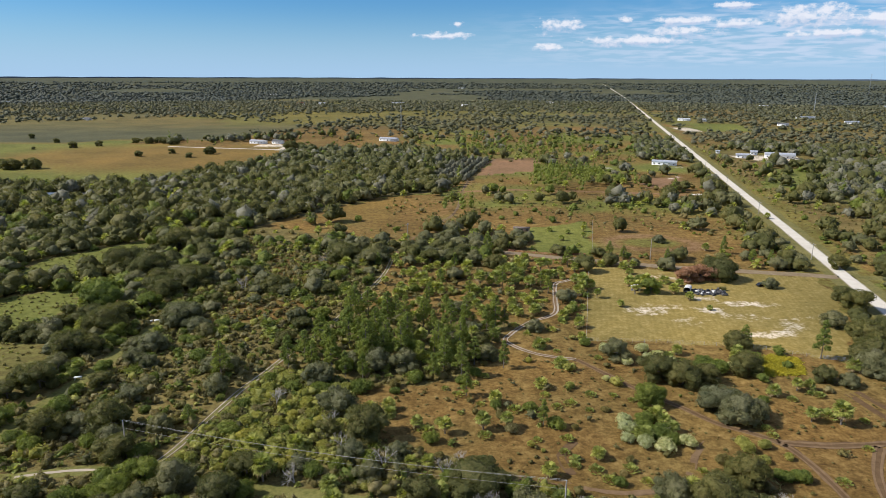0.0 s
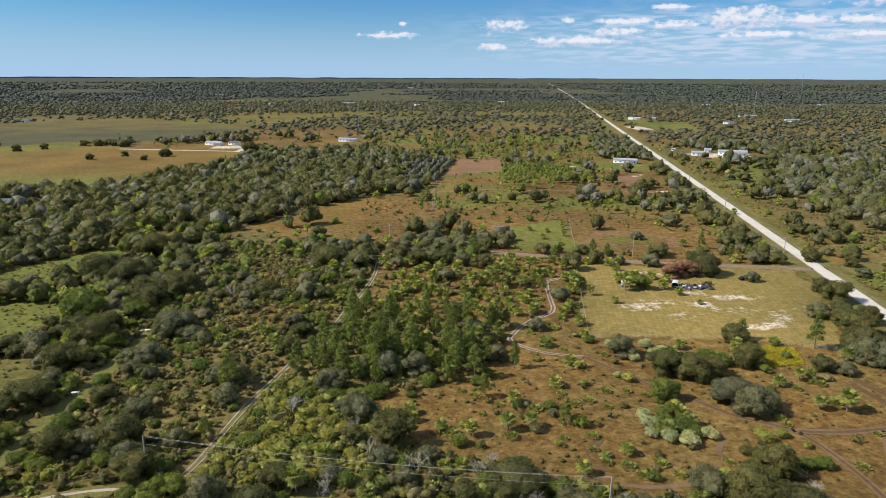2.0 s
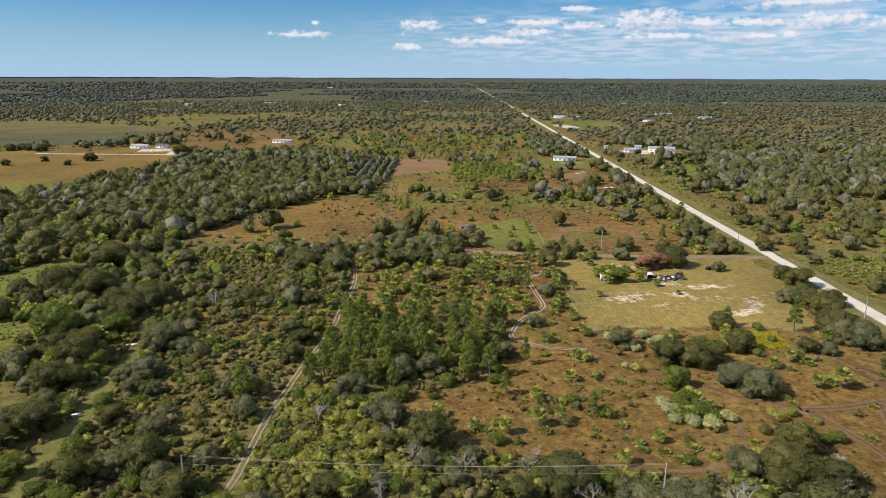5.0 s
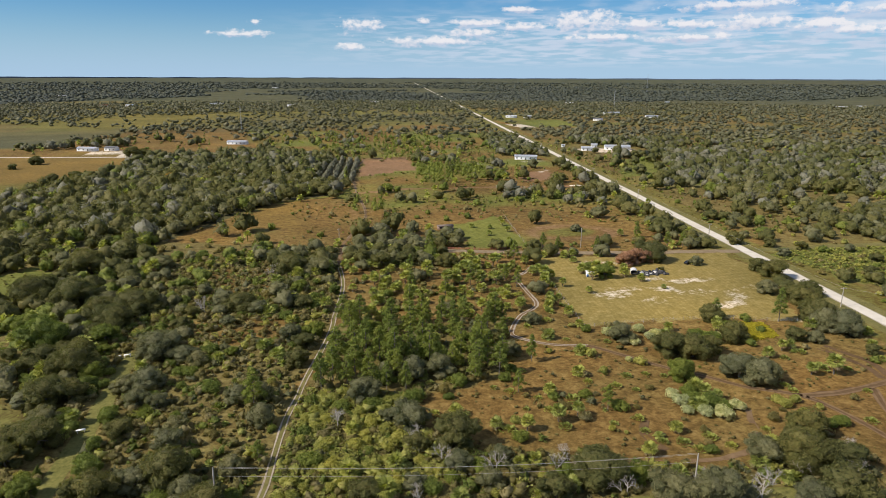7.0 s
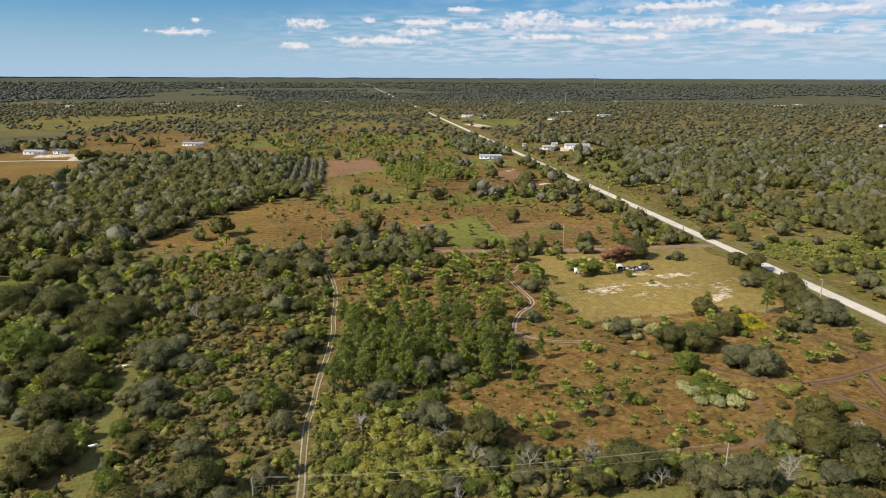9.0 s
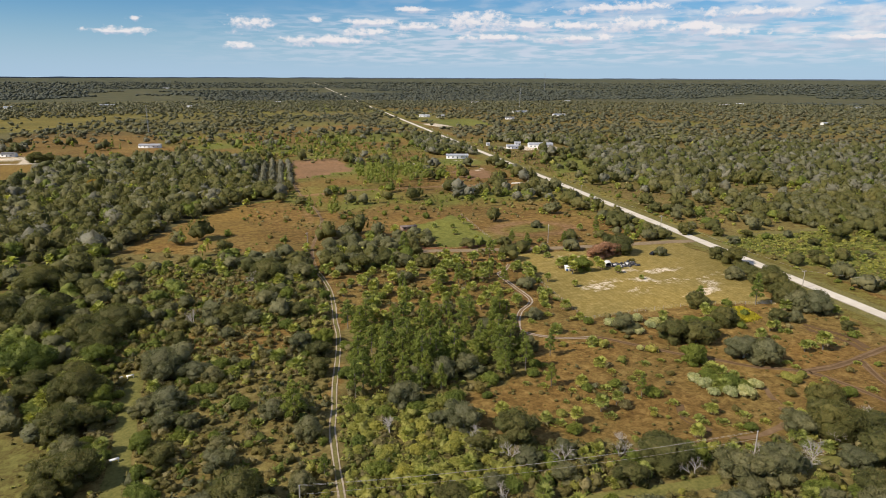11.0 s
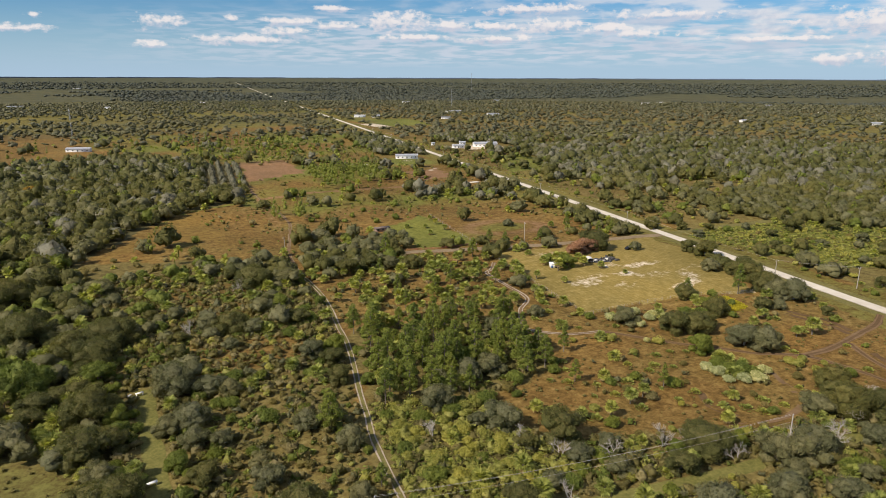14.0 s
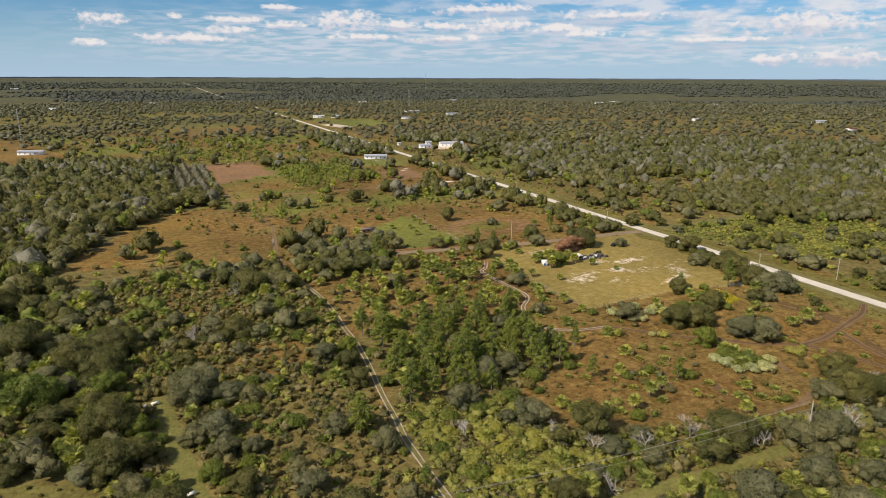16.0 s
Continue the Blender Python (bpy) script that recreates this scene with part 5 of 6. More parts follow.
keep = (zones(VX, VY) == "vines") & (vrng.random(len(VX)) < 0.8) & ~blocked(VX, VY, 0.5)
stuff("vine_carpet", "yellow-green vines spread low over scrub", "vines", [(vrng.choice(["yellow", "shrub", "scrub"], p=(0.5, 0.22, 0.28)), x, y, r) for x, y, r in zip(VX[keep], VY[keep], vrng.uniform(0.6, 1.3, keep.sum()))], 30, 1, 0.2, 28, lobes=1, tall=0.8)
EX, EY, erng = jitter(165, 310, 140, 270, 1.9, 10)
keep = inside(EX, EY, MEADOW_E) & (erng.random(len(EX)) < 0.75) & ~blocked(EX, EY, 0.5)
WX2, WY2, erng2 = jitter(-180, -100, 145, 320, 2.0, 12)
keep2 = (inside(WX2, WY2, MEADOWS_W[0]) | inside(WX2, WY2, MEADOWS_W[1]) | inside(WX2, WY2, MEADOWS_W[2])) & (erng2.random(len(WX2)) < 0.45)
stuff("tall_weeds", "rough yellow-green weeds in the meadows", "weeds", [(erng.choice(["yellow", "shrub", "weed"], p=(0.62, 0.18, 0.2)), x, y, r) for x, y, r in zip(EX[keep], EY[keep], erng.uniform(0.5, 1.2, keep.sum()))] + [(erng2.choice(["yellow", "scrub", "weed"], p=(0.3, 0.3, 0.4)), x, y, r) for x, y, r in zip(WX2[keep2], WY2[keep2], erng2.uniform(0.3, 0.8, keep2.sum()))], 14, 1, 0.42, 27, lobes=1, tall=0.7)
rows = []
for k in range(900):
    x, y = RNG.uniform(88, 104), RNG.uniform(168, 183)
    if inside(np.array([x]), np.array([y]), [(96, 183), (105, 180), (101, 169), (89, 168)])[0]:
        rows.append((x, y))
fl = merge([leaf_quads(RNG, np.array([(x, y, 0.3)]) + RNG.normal(size=(14, 3)) * (0.45, 0.45, 0.12), np.tile((0, 0, 1.0), (14, 1)), 0.3) for x, y in rows])
tagged(new("wildflowers", quad_mesh("wildflowers", *fl, [LEAF["goldrod"]])), "patch of bright yellow wildflowers", "flowers", kind="stuff")

# woods of the middle distance
MX, MY, mrng = jitter(-700, 950, 60, 960, 6.9, 14)
D = np.hypot(MX - HUB[0], MY - HUB[1])
sector = (np.arctan2(MX - HUB[0], MY - HUB[1]) > radians(-48)) & (np.arctan2(MX - HUB[0], MY - HUB[1]) < radians(82))
outside = ~((MX > -205) & (MX < 340) & (MY < 330))
zz = zones(MX, MY)
zz[(zz == "north") & (fbm(MX, MY, 70, 61) > 0.6)] = "edge"
zz[(zz == "west")] = "woods"
zz[(MY > 640) & (MX > 20) & (MX < 190) & (fbm(MX, MY, 60, 67) > 0.42)] = "pines"
kk = draw_kinds(zz, mrng)
weedy = kk == KINDS.index("weed")
rr = (lo[kk] + (hi - lo)[kk] * mrng.random(len(kk)) ** 1.2) * 1.3
keep = sector & outside & (kk >= 0) & ~weedy & (D < 900) & ~blocked(MX, MY, rr * 0.6)
mossy = keep & (kk == KINDS.index("grey")) & (mrng.random(len(kk)) < 0.42)
for name, label, part_of, leaves, hull, lobes, seed, tone in (
        ("woods", "grey-green oak woods with palms and pines", keep & ~mossy & (D < 560), 105, (2, 2, 1, 1), 4, 23, None),
        ("outer_woods", "green oak woods on the plain", keep & ~mossy & (D >= 560), 40, (2, 1, 1), 4, 29, None),
        ("mossy_woods", "pale grey moss-hung oaks among green woods", mossy, 60, (2, 1, 1), 4, 32, "moss")):
    stuff(name, label, "woods", [(KINDS[k], x, y, r) for k, x, y, r in zip(kk[part_of], MX[part_of], MY[part_of], rr[part_of])], leaves, hull, 0.12, seed, variants=12, lobes=lobes, tall=1.1, tone=tone)
# low scrub and weeds of the open land north of the lane
SX, SY, srng = jitter(-40, 300, 290, 760, 4.2, 18)
keep = np.isin(zones(SX, SY), ["north", "thin", "edge", "eastmeadow"]) & (srng.random(len(SX)) < np.clip(fbm(SX, SY, 38, 52) * 1.5 - 0.35, 0.05, 0.7)) & ~blocked(SX, SY, 0.8)
stuff("field_scrub", "scattered low bushes and weeds in dry fields", "scrub", [(srng.choice(["weed", "scrub", "shrub", "palmetto", "dry", "yellow"], p=(0.2, 0.24, 0.2, 0.12, 0.16, 0.08)), x, y, r) for x, y, r in zip(SX[keep], SY[keep], 0.5 + 1.1 * srng.random(keep.sum()) ** 2)], 12, 1, 0.3, 30, lobes=1)

# rows of a bare grey orchard
orng = np.random.default_rng(19)
rows = []
for k in range(6):
    for q in np.arange(0, 140, 3.6):
        x, y = 17 - 7.0 * k + 0.2 * q + orng.normal() * 0.4, 520 + 0.98 * q + 1.2 * k + orng.normal() * 0.5
        if inside(np.array([x]), np.array([y]), [(-40, 500), (24, 510), (48, 662), (0, 650)])[0]:
            rows.append(("dry" if orng.random() < 0.6 else "grey", x, y, orng.uniform(2.2, 2.9)))
stuff("orchard", "rows of grey half-bare orchard trees", "orchard", rows, 60, 2, 0.11, 31, lobes=3, tall=1.5, tone="moss")

# woods from 0.9 to 2.2 km
FX, FY, frng = jitter(-1900, 2200, 100, 2250, 14.4, 15)
D = np.hypot(FX - HUB[0], FY - HUB[1])
az = np.arctan2(FX - HUB[0], FY - HUB[1])
dens = fbm(FX, FY, 260, 71)
open_land = inside(FX, FY, PASTURE_UP) | inside(FX, FY, PASTURE_LOW) | (np.abs(FX - road_x(FY)) < np.where(FY < 1250, 20, 9)) | inside(FX, FY, [(370, 1030), (470, 1020), (520, 1200), (430, 1200)]) | inside(FX, FY, [(480, 1560), (700, 1560), (700, 1640), (480, 1640)])
west_n = (FX < road_x(FY) - 20) & (D < 1550)
patch = np.clip((fbm(FX, FY, 110, 73) * 0.5 + dens * 0.5 - 0.42) * 7, 0, 1)
prob = np.where(west_n, 0.05 + 0.6 * patch, 0.14 + 0.83 * np.clip(patch + 0.35, 0, 1))
# woods thickened here to stand in for a band of cloud shadow
prob = np.where((D > 1650) & (FX > -300), np.maximum(prob, 0.8), prob)
keep = (D >= 900) & (D < 2250) & (az > radians(-48)) & (az < radians(82)) & ~open_land & (frng.random(len(FX)) < prob)
for cx, cy, cr in CLEAR_SPOTS:
    keep &= np.hypot(FX - cx, FY - cy) > cr * 0.8
fk = frng.choice(["oak", "grey", "bright", "pine"], len(FX), p=(0.40, 0.47, 0.08, 0.05))
# the far tone replaces each species' own green with a hazed, darkened one
stuff("far_woods", "hazed and darkened grey-green woods with scattered clearings", "woods", [(k, x, y, r) for k, x, y, r in zip(fk[keep], FX[keep], FY[keep], 4.2 + 4.0 * frng.random(keep.sum()) ** 1.5)], 6, 1, 0.24, 24, variants=16, tall=0.75, lobes=2, tone="far")

# the last woods towards the horizon: belts of clumps
rng = np.random.default_rng(16)
n = 26000
inv = rng.uniform(1 / 9500, 1 / 2230, n)
d = 1 / inv
a = rng.uniform(radians(-50), radians(84), n)
X, Y = HUB[0] + d * np.sin(a), HUB[1] + d * np.cos(a)
keep = (fbm(X, Y, 900, 81) > 0.34) & (np.abs(X - road_x(Y)) > 11)
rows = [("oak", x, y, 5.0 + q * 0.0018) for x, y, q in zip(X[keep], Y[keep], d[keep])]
# the haze tone puts distance haze and a cloud-shadow band into the colour
stuff("distant_woods", "distant wooded plain towards the horizon, haze and cloud shade in its colour", "woods", rows, 0, 1, 0.5, 25, variants=12, tall=0.5, far=True, lobes=1, tone="haze")


# ---------------------------------------------------------------- pasture trees
put("oak", [(-423, 760, 5), (-313, 680, 4.5), (-289, 706, 5), (-258, 672, 4), (-247, 702, 6.5), (-404, 780, 4.5), (-205, 584, 5), (-190, 590, 6), (-342, 816, 8), (-360, 815, 8), (-326, 806, 9), (-352, 826, 8), (-378, 820, 6), (-380, 580, 9), (-363, 584, 8), (-395, 590, 9), (-475, 818, 4), (-457, 741, 3), (-541, 877, 4), (-172, 752, 9), (-163, 760, 8), (-185, 575, 5)], 5.0)
put("autumn", [(-116, 557, 5.5), (-91, 597, 5), (-104, 575, 4.5)], 5.0)
# trees beside the road
put("oak", [(171, 276, 4.5), (133, 196, 4.5), (184, 266, 3.5), (195, 257, 4), (232, 232, 5), (226, 181, 5), (143, 199, 4), (190, 215, 4), (252, 222, 5), (168, 156, 4), (210, 230, 3.5), (158, 142, 4), (118, 150, 3)], 5.0)
put("grey", [(130, 207, 4), (178, 250, 3.5), (212, 205, 4.5), (176, 190, 4), (240, 200, 5), (198, 178, 4), (108, 321, 3)], 5.0)
put("palm", [(73.2, 239.6, 2.2), (89, 254, 2.3), (94.9, 272.9, 2.2), (93.6, 249.3, 1.9), (79, 276.3, 1.9), (82.3, 275.1, 1.9), (75, 345, 1.6), (66, 340, 1.6), (72, 330, 1.5), (60, 325, 1.6), (78, 356, 1.5), (57, 345, 1.6), (66, 312, 1.4), (125, 305, 2), (130, 297, 2), (190, 380, 2)], 1.9)


# ---------------------------------------------------------------- built things
def solid(boxes):
    """Boxes (centre, size, turn about z in degrees) as one bevelled-edge-free mesh of quads."""
    parts = []
    for (cx, cy, cz), (sx, sy, sz), rz in boxes:
        a = math.radians(rz)
        V = np.array([(x, y, z) for z in (-0.5, 0.5) for x, y in ((-0.5, -0.5), (0.5, -0.5), (0.5, 0.5), (-0.5, 0.5))]) * (sx, sy, sz)
        V = np.stack([V[:, 0] * math.cos(a) - V[:, 1] * math.sin(a) + cx, V[:, 0] * math.sin(a) + V[:, 1] * math.cos(a) + cy, V[:, 2] + cz], 1)
        parts.append((V, np.array([(3, 2, 1, 0), (4, 5, 6, 7), (0, 1, 5, 4), (1, 2, 6, 5), (2, 3, 7, 6), (3, 0, 4, 7)])))
    return merge(parts)


def gable(L, W, z, rise, over=0.4, thick=0.14):
    """Two roof slopes with thickness, ridge along x."""
    parts = []
    for sg in (-1, 1):
        y0, y1 = sg * (W / 2 + over), 0.0
        z0, z1 = z - rise * over / (W / 2), z + rise
        x = L / 2 + over
        V = np.array([(-x, y0, z0), (x, y0, z0), (x, y1, z1), (-x, y1, z1), (-x, y0, z0 + thick), (x, y0, z0 + thick), (x, y1, z1 + thick), (-x, y1, z1 + thick)])
        parts.append((V, np.array([(0, 1, 2, 3), (4, 5, 6, 7), (0, 1, 5, 4), (1, 2, 6, 5), (3, 2, 6, 7), (0, 3, 7, 4)])))
    return merge(parts)


def gable_wall(L, W, h, rise):
    V = [(-L / 2, -W / 2, 0), (L / 2, -W / 2, 0), (L / 2, W / 2, 0), (-L / 2, W / 2, 0), (-L / 2, -W / 2, h), (L / 2, -W / 2, h), (L / 2, W / 2, h), (-L / 2, W / 2, h), (-L / 2, 0, h + rise - 0.02), (L / 2, 0, h + rise - 0.02), (-L / 2, 0, h), (L / 2, 0, h)]
    V, Q = np.array(V, float), [(0, 1, 5, 4), (1, 2, 6, 5), (2, 3, 7, 6), (3, 0, 4, 7)]
    a = np.array([(-L / 2, -W / 2, h), (-L / 2, 0, h), (-L / 2, 0, h + rise), (-L / 2, -W / 4, h + rise / 2), (-L / 2, W / 2, h), (-L / 2, W / 4, h + rise / 2)])
    b = a * (-1, 1, 1)
    return merge([(V, np.array(Q)), (a, np.array([(0, 1, 2, 3), (1, 4, 5, 2)])), (b, np.array([(0, 1, 2, 3), (1, 4, 5, 2)]))])


GRID = -12.9


def house(name, label, x, y, L, W, h, rise, roof, turn=GRID, windows=4, door=True, wall=None):
    X, Y, Z, s = (float(q) for q in warp(x, y))
    root = tagged(new(name), label, "house")
    root.matrix_basis = pose(X, Y, Z, 0, 0, turn) @ Matrix.Diagonal((s, s, s, 1))
    part("wall", gable_wall(L, W, h, rise), wall or WHITE, root)
    part("roof", gable(L, W, h, rise), roof, root)
    part("foundation", solid([((0, 0, 0.1), (L + 0.1, W + 0.1, 0.3), 0)]), CONCRETE, root)
    for side in (-1, 1):
        for k in range(windows):
            u = -L / 2 + L * (k + 0.5) / windows
            if door and side == -1 and k == windows // 2:
                part("door", solid([((u, side * (W / 2 + 0.03), 1.2), (1.0, 0.1, 2.05), 0)]), DARK, root)
            else:
                w = part("window", solid([((u, side * (W / 2 + 0.02), 1.7), (1.3, 0.08, 1.1), 0)]), DARK, root)
                fr = part("frame", solid([((u, side * (W / 2 + 0.04), 2.3), (1.5, 0.08, 0.1), 0), ((u, side * (W / 2 + 0.04), 1.1), (1.5, 0.08, 0.1), 0), ((u - 0.7, side * (W / 2 + 0.04), 1.7), (0.1, 0.08, 1.1), 0), ((u + 0.7, side * (W / 2 + 0.04), 1.7), (0.1, 0.08, 1.1), 0)]), WHITE, w)
    return root


house("mobile_home", "long white mobile home with white metal roof", -227, 818, 21, 8, 3.2, 1.3, ROOF, -24)
house("mobile_home", "white home with dark open carport", -203, 818, 13, 8, 3.2, 1.5, ROOF_GREY, -24, 3)
house("mobile_home", "long white mobile home on mown grass", -70, 856, 24, 8, 3.3, 1.3, ROOF, -22, 5)
house("mobile_home", "long white mobile home beside dark oaks", 209, 625, 22, 8, 3.3, 1.2, ROOF, -24, 5)
house("farm_building", "long white building with pale metal roof", 347, 684, 28, 10, 3.6, 1.8, ROOF, -22, 6)
house("farm_building", "low white farm building with metal roof", 309, 684, 13, 8, 3.2, 1.4, ROOF, -22, 3)
house("shed", "small white shed beside farm buildings", 333, 712, 7, 5, 3.4, 1.2, ROOF, -22, 2, False)
house("shed", "small white shed on the grass", 300, 726, 4, 3, 2.6, 0.8, ROOF, -22, 1, False)
house("mobile_home", "white mobile home among dense trees", -260, 438, 14, 6, 3.0, 1.0, ROOF, 5, 3)
house("shed", "pale grey shed among dense trees", -243, 440, 9, 5, 2.8, 0.8, ROOF_GREY, 5, 2)
for k, (x, y, L, rf) in enumerate(((461, 1288, 22, ROOF), (490, 1273, 16, ROOF), (729, 1355, 36, ROOF), (586, 1158, 18, ROOF_GREY), (-947, 2079, 30, ROOF), (-1309, 2047, 26, ROOF), (-660, 1246, 14, ROOF_GREY), (-735, 2939, 36, ROOF), (-138, 2060, 38, ROOF), (140, 4822, 60, ROOF), (1158, 643, 26, ROOF), (740, 1214, 26, ROOF), (1503, 1475, 30, ROOF), (1006, 523, 12, ROOF_RED), (1024, 806, 20, ROOF), (334, 2126, 24, ROOF), (-420, 1990, 22, ROOF_RED), (-360, 2010, 20, ROOF), (60, 1900, 18, ROOF), (900, 1900, 24, ROOF), (1250, 1900, 22, ROOF), (1600, 1500, 26, ROOF), (1450, 900, 20, ROOF_GREY), (1700, 1200, 24, ROOF))):
    house("farmhouse", "small white far-off farmhouse among trees", x, y, L, 10, 3.4, 1.6, rf, GRID - 10 + 9 * (k % 3 - 1), 3)

# white shell heap near the lane
v, q = cube_sphere(3)
v = v * (1 + 0.12 * RNG.normal(size=(len(v), 1))) * (5.2, 2.0, 0.7)
heap_ob = tagged(new("shell_heap", quad_mesh("shell_heap", v, q, [SHELL], None, True)), "low heap of white crushed shell", "heap")
heap_ob.matrix_basis = pose(179, 459, 0.25, 0, 0, -8)
v2 = cube_sphere(3)[0] * (4.2, 1.5, 0.35)
bed_ob = tagged(new("shell_heap", quad_mesh("shell_heap", v2, q, [SHELL], None, True)), "flat spread of pale shell by the home", "heap")
bed_ob.matrix_basis = pose(150, 600, 0.1, 0, 0, -8)


def utility_pole(x, y, h, turn, arm=True):
    root = tagged(new("utility_pole"), "weathered grey wooden utility pole", "pole", "utility poles")
    root.matrix_basis = pose(x, y, 0, 0, 0, turn)
    part("post", tube((0, 0, -0.3), (0.08, 0, h), 0.19, 0.13, 8), POLE, root)
    if arm:
        part("crossarm", solid([((0, 0, h - 0.5), (2.2, 0.12, 0.14), 0)]), POLE, root)
        for u in (-0.95, 0.95):
            part("insulator", tube((u, 0, h - 0.43), (u, 0, h - 0.15), 0.06, 0.04, 6), CONCRETE, root)
    part("cap", tube((0.08, 0, h), (0.08, 0, h + 0.08), 0.15, 0.1, 8), STEEL, root)
    return root


def cable(points, r, n=4):
    """One connected thin tube through the points."""
    P = np.array(points, float)
    t = unit(np.gradient(P, axis=0))
    u = unit(np.cross(t, (0, 0, 1.0)))
    w = np.cross(u, t)
    V = np.stack([P + r * (math.cos(q) * u + math.sin(q) * w) for q in np.arange(n) * 2 * math.pi / n], 1).reshape(-1, 3)
    Q = [(i * n + k, i * n + (k + 1) % n, (i + 1) * n + (k + 1) % n, (i + 1) * n + k) for i in range(len(P) - 1) for k in range(n)]
    return V, np.array(Q)


def span(a, b, sag, label, r=0.022):
    a, b = np.array(a, float), np.array(b, float)
    n = 24
    pts = [a + (b - a) * k / n - np.array((0, 0, sag * 4 * (k / n) * (1 - k / n))) for k in range(n + 1)]
    tagged(new("power_line", quad_mesh("power_line", *cable(pts, r), [WIRE])), label, "power line", "power lines")


utility_pole(-68, 126.5, 9.2, -13, False)
utility_pole(22.5, 105.5, 9.2, -13, False)
span((-67.9, 126.5, 9.1), (22.6, 105.5, 9.1), 1.3, "thin sagging electric line between wooden poles", 0.02)
span((-67.9, 126.5, 7.4), (22.6, 105.5, 7.4), 1.2, "lower sagging cable between wooden poles", 0.02)
span((-67.9, 126.9, 9.1), (22.6, 105.9, 9.1), 1.5, "thin sagging electric line between wooden poles", 0.02)
line_pts = []
for k in range(8):
    y = 186 + 104 * k
    x = float(road_x(y)) - 6
    utility_pole(x, y, 7.5, GRID)
    line_pts.append((x, y, 7.4))
for p, q in zip(line_pts, line_pts[1:]):
    span(p, q, 1.2, "electric line along the shell road", 0.02)
utility_pole(157, 160, 9, GRID)
utility_pole(94, 289, 9.5, 75)
utility_pole(-18, 325, 8.5, 40)
span((157, 160, 8.9), (144, 186, 7.4), 0.4, "electric line crossing the shell road", 0.02)


def fence(name, label, line, gap, h, wires, post_r=0.07, mat=None, wire_mat=None):
    root = tagged(new(name), label, "fence")
    mat = mat or POLE
    pts = []
    for (x1, y1), (x2, y2) in zip(line, line[1:]):
        n = max(1, round(math.hypot(x2 - x1, y2 - y1) / gap))
        pts += [(x1 + (x2 - x1) * k / n, y1 + (y2 - y1) * k / n) for k in range(n)]
    pts.append(line[-1])
    post = quad_mesh("post", *tube((0, 0, -0.2), (0, 0, h), post_r, post_r * 0.9, 6), [mat])
    for x, y in pts:
        ob = new("post", post)
        ob.parent = root
        ob.location = (x, y, 0)
    for z in wires:
        part("wire" if wire_mat is None else "rail", cable([(*p, z) for p in pts], 0.012 if wire_mat is None else 0.06), wire_mat or WIRE, root)
    return root


fence("wire_fence", "grey post-and-wire fence round the mown yard", [(64, 279), (45, 193), (70, 191.5), (95, 188), (111, 180)], 3.5, 1.3, (0.4, 0.8, 1.2))
fence("wire_fence", "grey post-and-wire fence beside the garden", [(85, 368), (69, 295)], 4.0, 1.3, (0.4, 0.8, 1.2))
fence("rail_fence", "low red painted rail fence by the lane", [(31, 303), (50, 296.5), (66, 296)], 2.6, 1.0, (0.45, 0.9), 0.09, REDRAIL, REDRAIL)
gate = tagged(new("farm_gate"), "pale metal farm gate at the yard corner", "gate")
gate.matrix_basis = pose(114.5, 179, 0, 0, 0, -18)
part("gate_frame", merge([tube((-2.8, 0, 0.2), (-2.8, 0, 1.4), 0.06, 0.06, 6), tube((2.8, 0, 0.2), (2.8, 0, 1.4), 0.06, 0.06, 6)]), STEEL, gate)
for z in (0.3, 0.65, 1.0, 1.35):
    part("bar", tube((-2.8, 0, z), (2.8, 0, z), 0.045, 0.045, 6), STEEL, gate)


def bench(x, y, turn, label):
    root = tagged(new("bench"), label, "bench")
    root.matrix_basis = pose(x, y, 0, 0, 0, turn)
    part("seat", solid([((0, 0, 0.75), (2.0, 0.8, 0.14), 0)]), WHITE, root)
    for u in (-0.75, 0.75):
        part("leg", solid([((u, 0, 0.34), (0.14, 0.7, 0.7), 0)]), WHITE, root)


bench(-99.1, 164.8, 12, "white bench in the mown grass lane")
bench(-95.7, 208.3, 8, "white bench at the end of the grass lane")
crate = tagged(new("crate"), "small pale crate lying in the grass", "crate")
crate.matrix_basis = pose(-98.0, 209.0, 0, 0, 0, 20)
part("box", solid([((0, 0, 0.2), (0.9, 0.5, 0.4), 0)]), CONCRETE, crate)
part("lid", solid([((0, 0, 0.43), (1.0, 0.6, 0.06), 0)]), WHITE, crate)

# yard: shed, burnt trailer, scrap, car
shed = tagged(new("garden_shed"), "small white shed with blue side panel", "shed")
shed.matrix_basis = pose(75, 244.5, 0, 0, 0, -20)
part("wall", solid([((0, 0, 1.0), (3.4, 2.4, 2.0), 0)]), WHITE, shed)
part("roof", solid([((0, 0, 2.07), (3.8, 2.8, 0.14), 0)]), ROOF, shed)
part("panel", solid([((-1.25, -1.24, 0.7), (0.8, 0.08, 1.1), 0)]), BLUE, shed, "blue side panel")
part("door", solid([((0.6, -1.23, 0.98), (0.9, 0.06, 1.8), 0)]), DARK, shed)

trailer = tagged(new("trailer"), "burnt-out white trailer with rounded roof", "trailer")
trailer.matrix_basis = pose(94.5, 243, 0, 0, 0, 62)
arc = [(math.cos(q), math.sin(q)) for q in np.linspace(0, math.pi, 9)]
V, Q = [], []
for i, u in enumerate((-2.2, 2.2)):
    V += [(u, -1.25, 0.5)] + [(u, -1.25 * c, 1.6 + 0.6 * s) for c, s in arc[::-1]][::-1] + [(u, 1.25, 0.5)]
nV = len(V) // 2
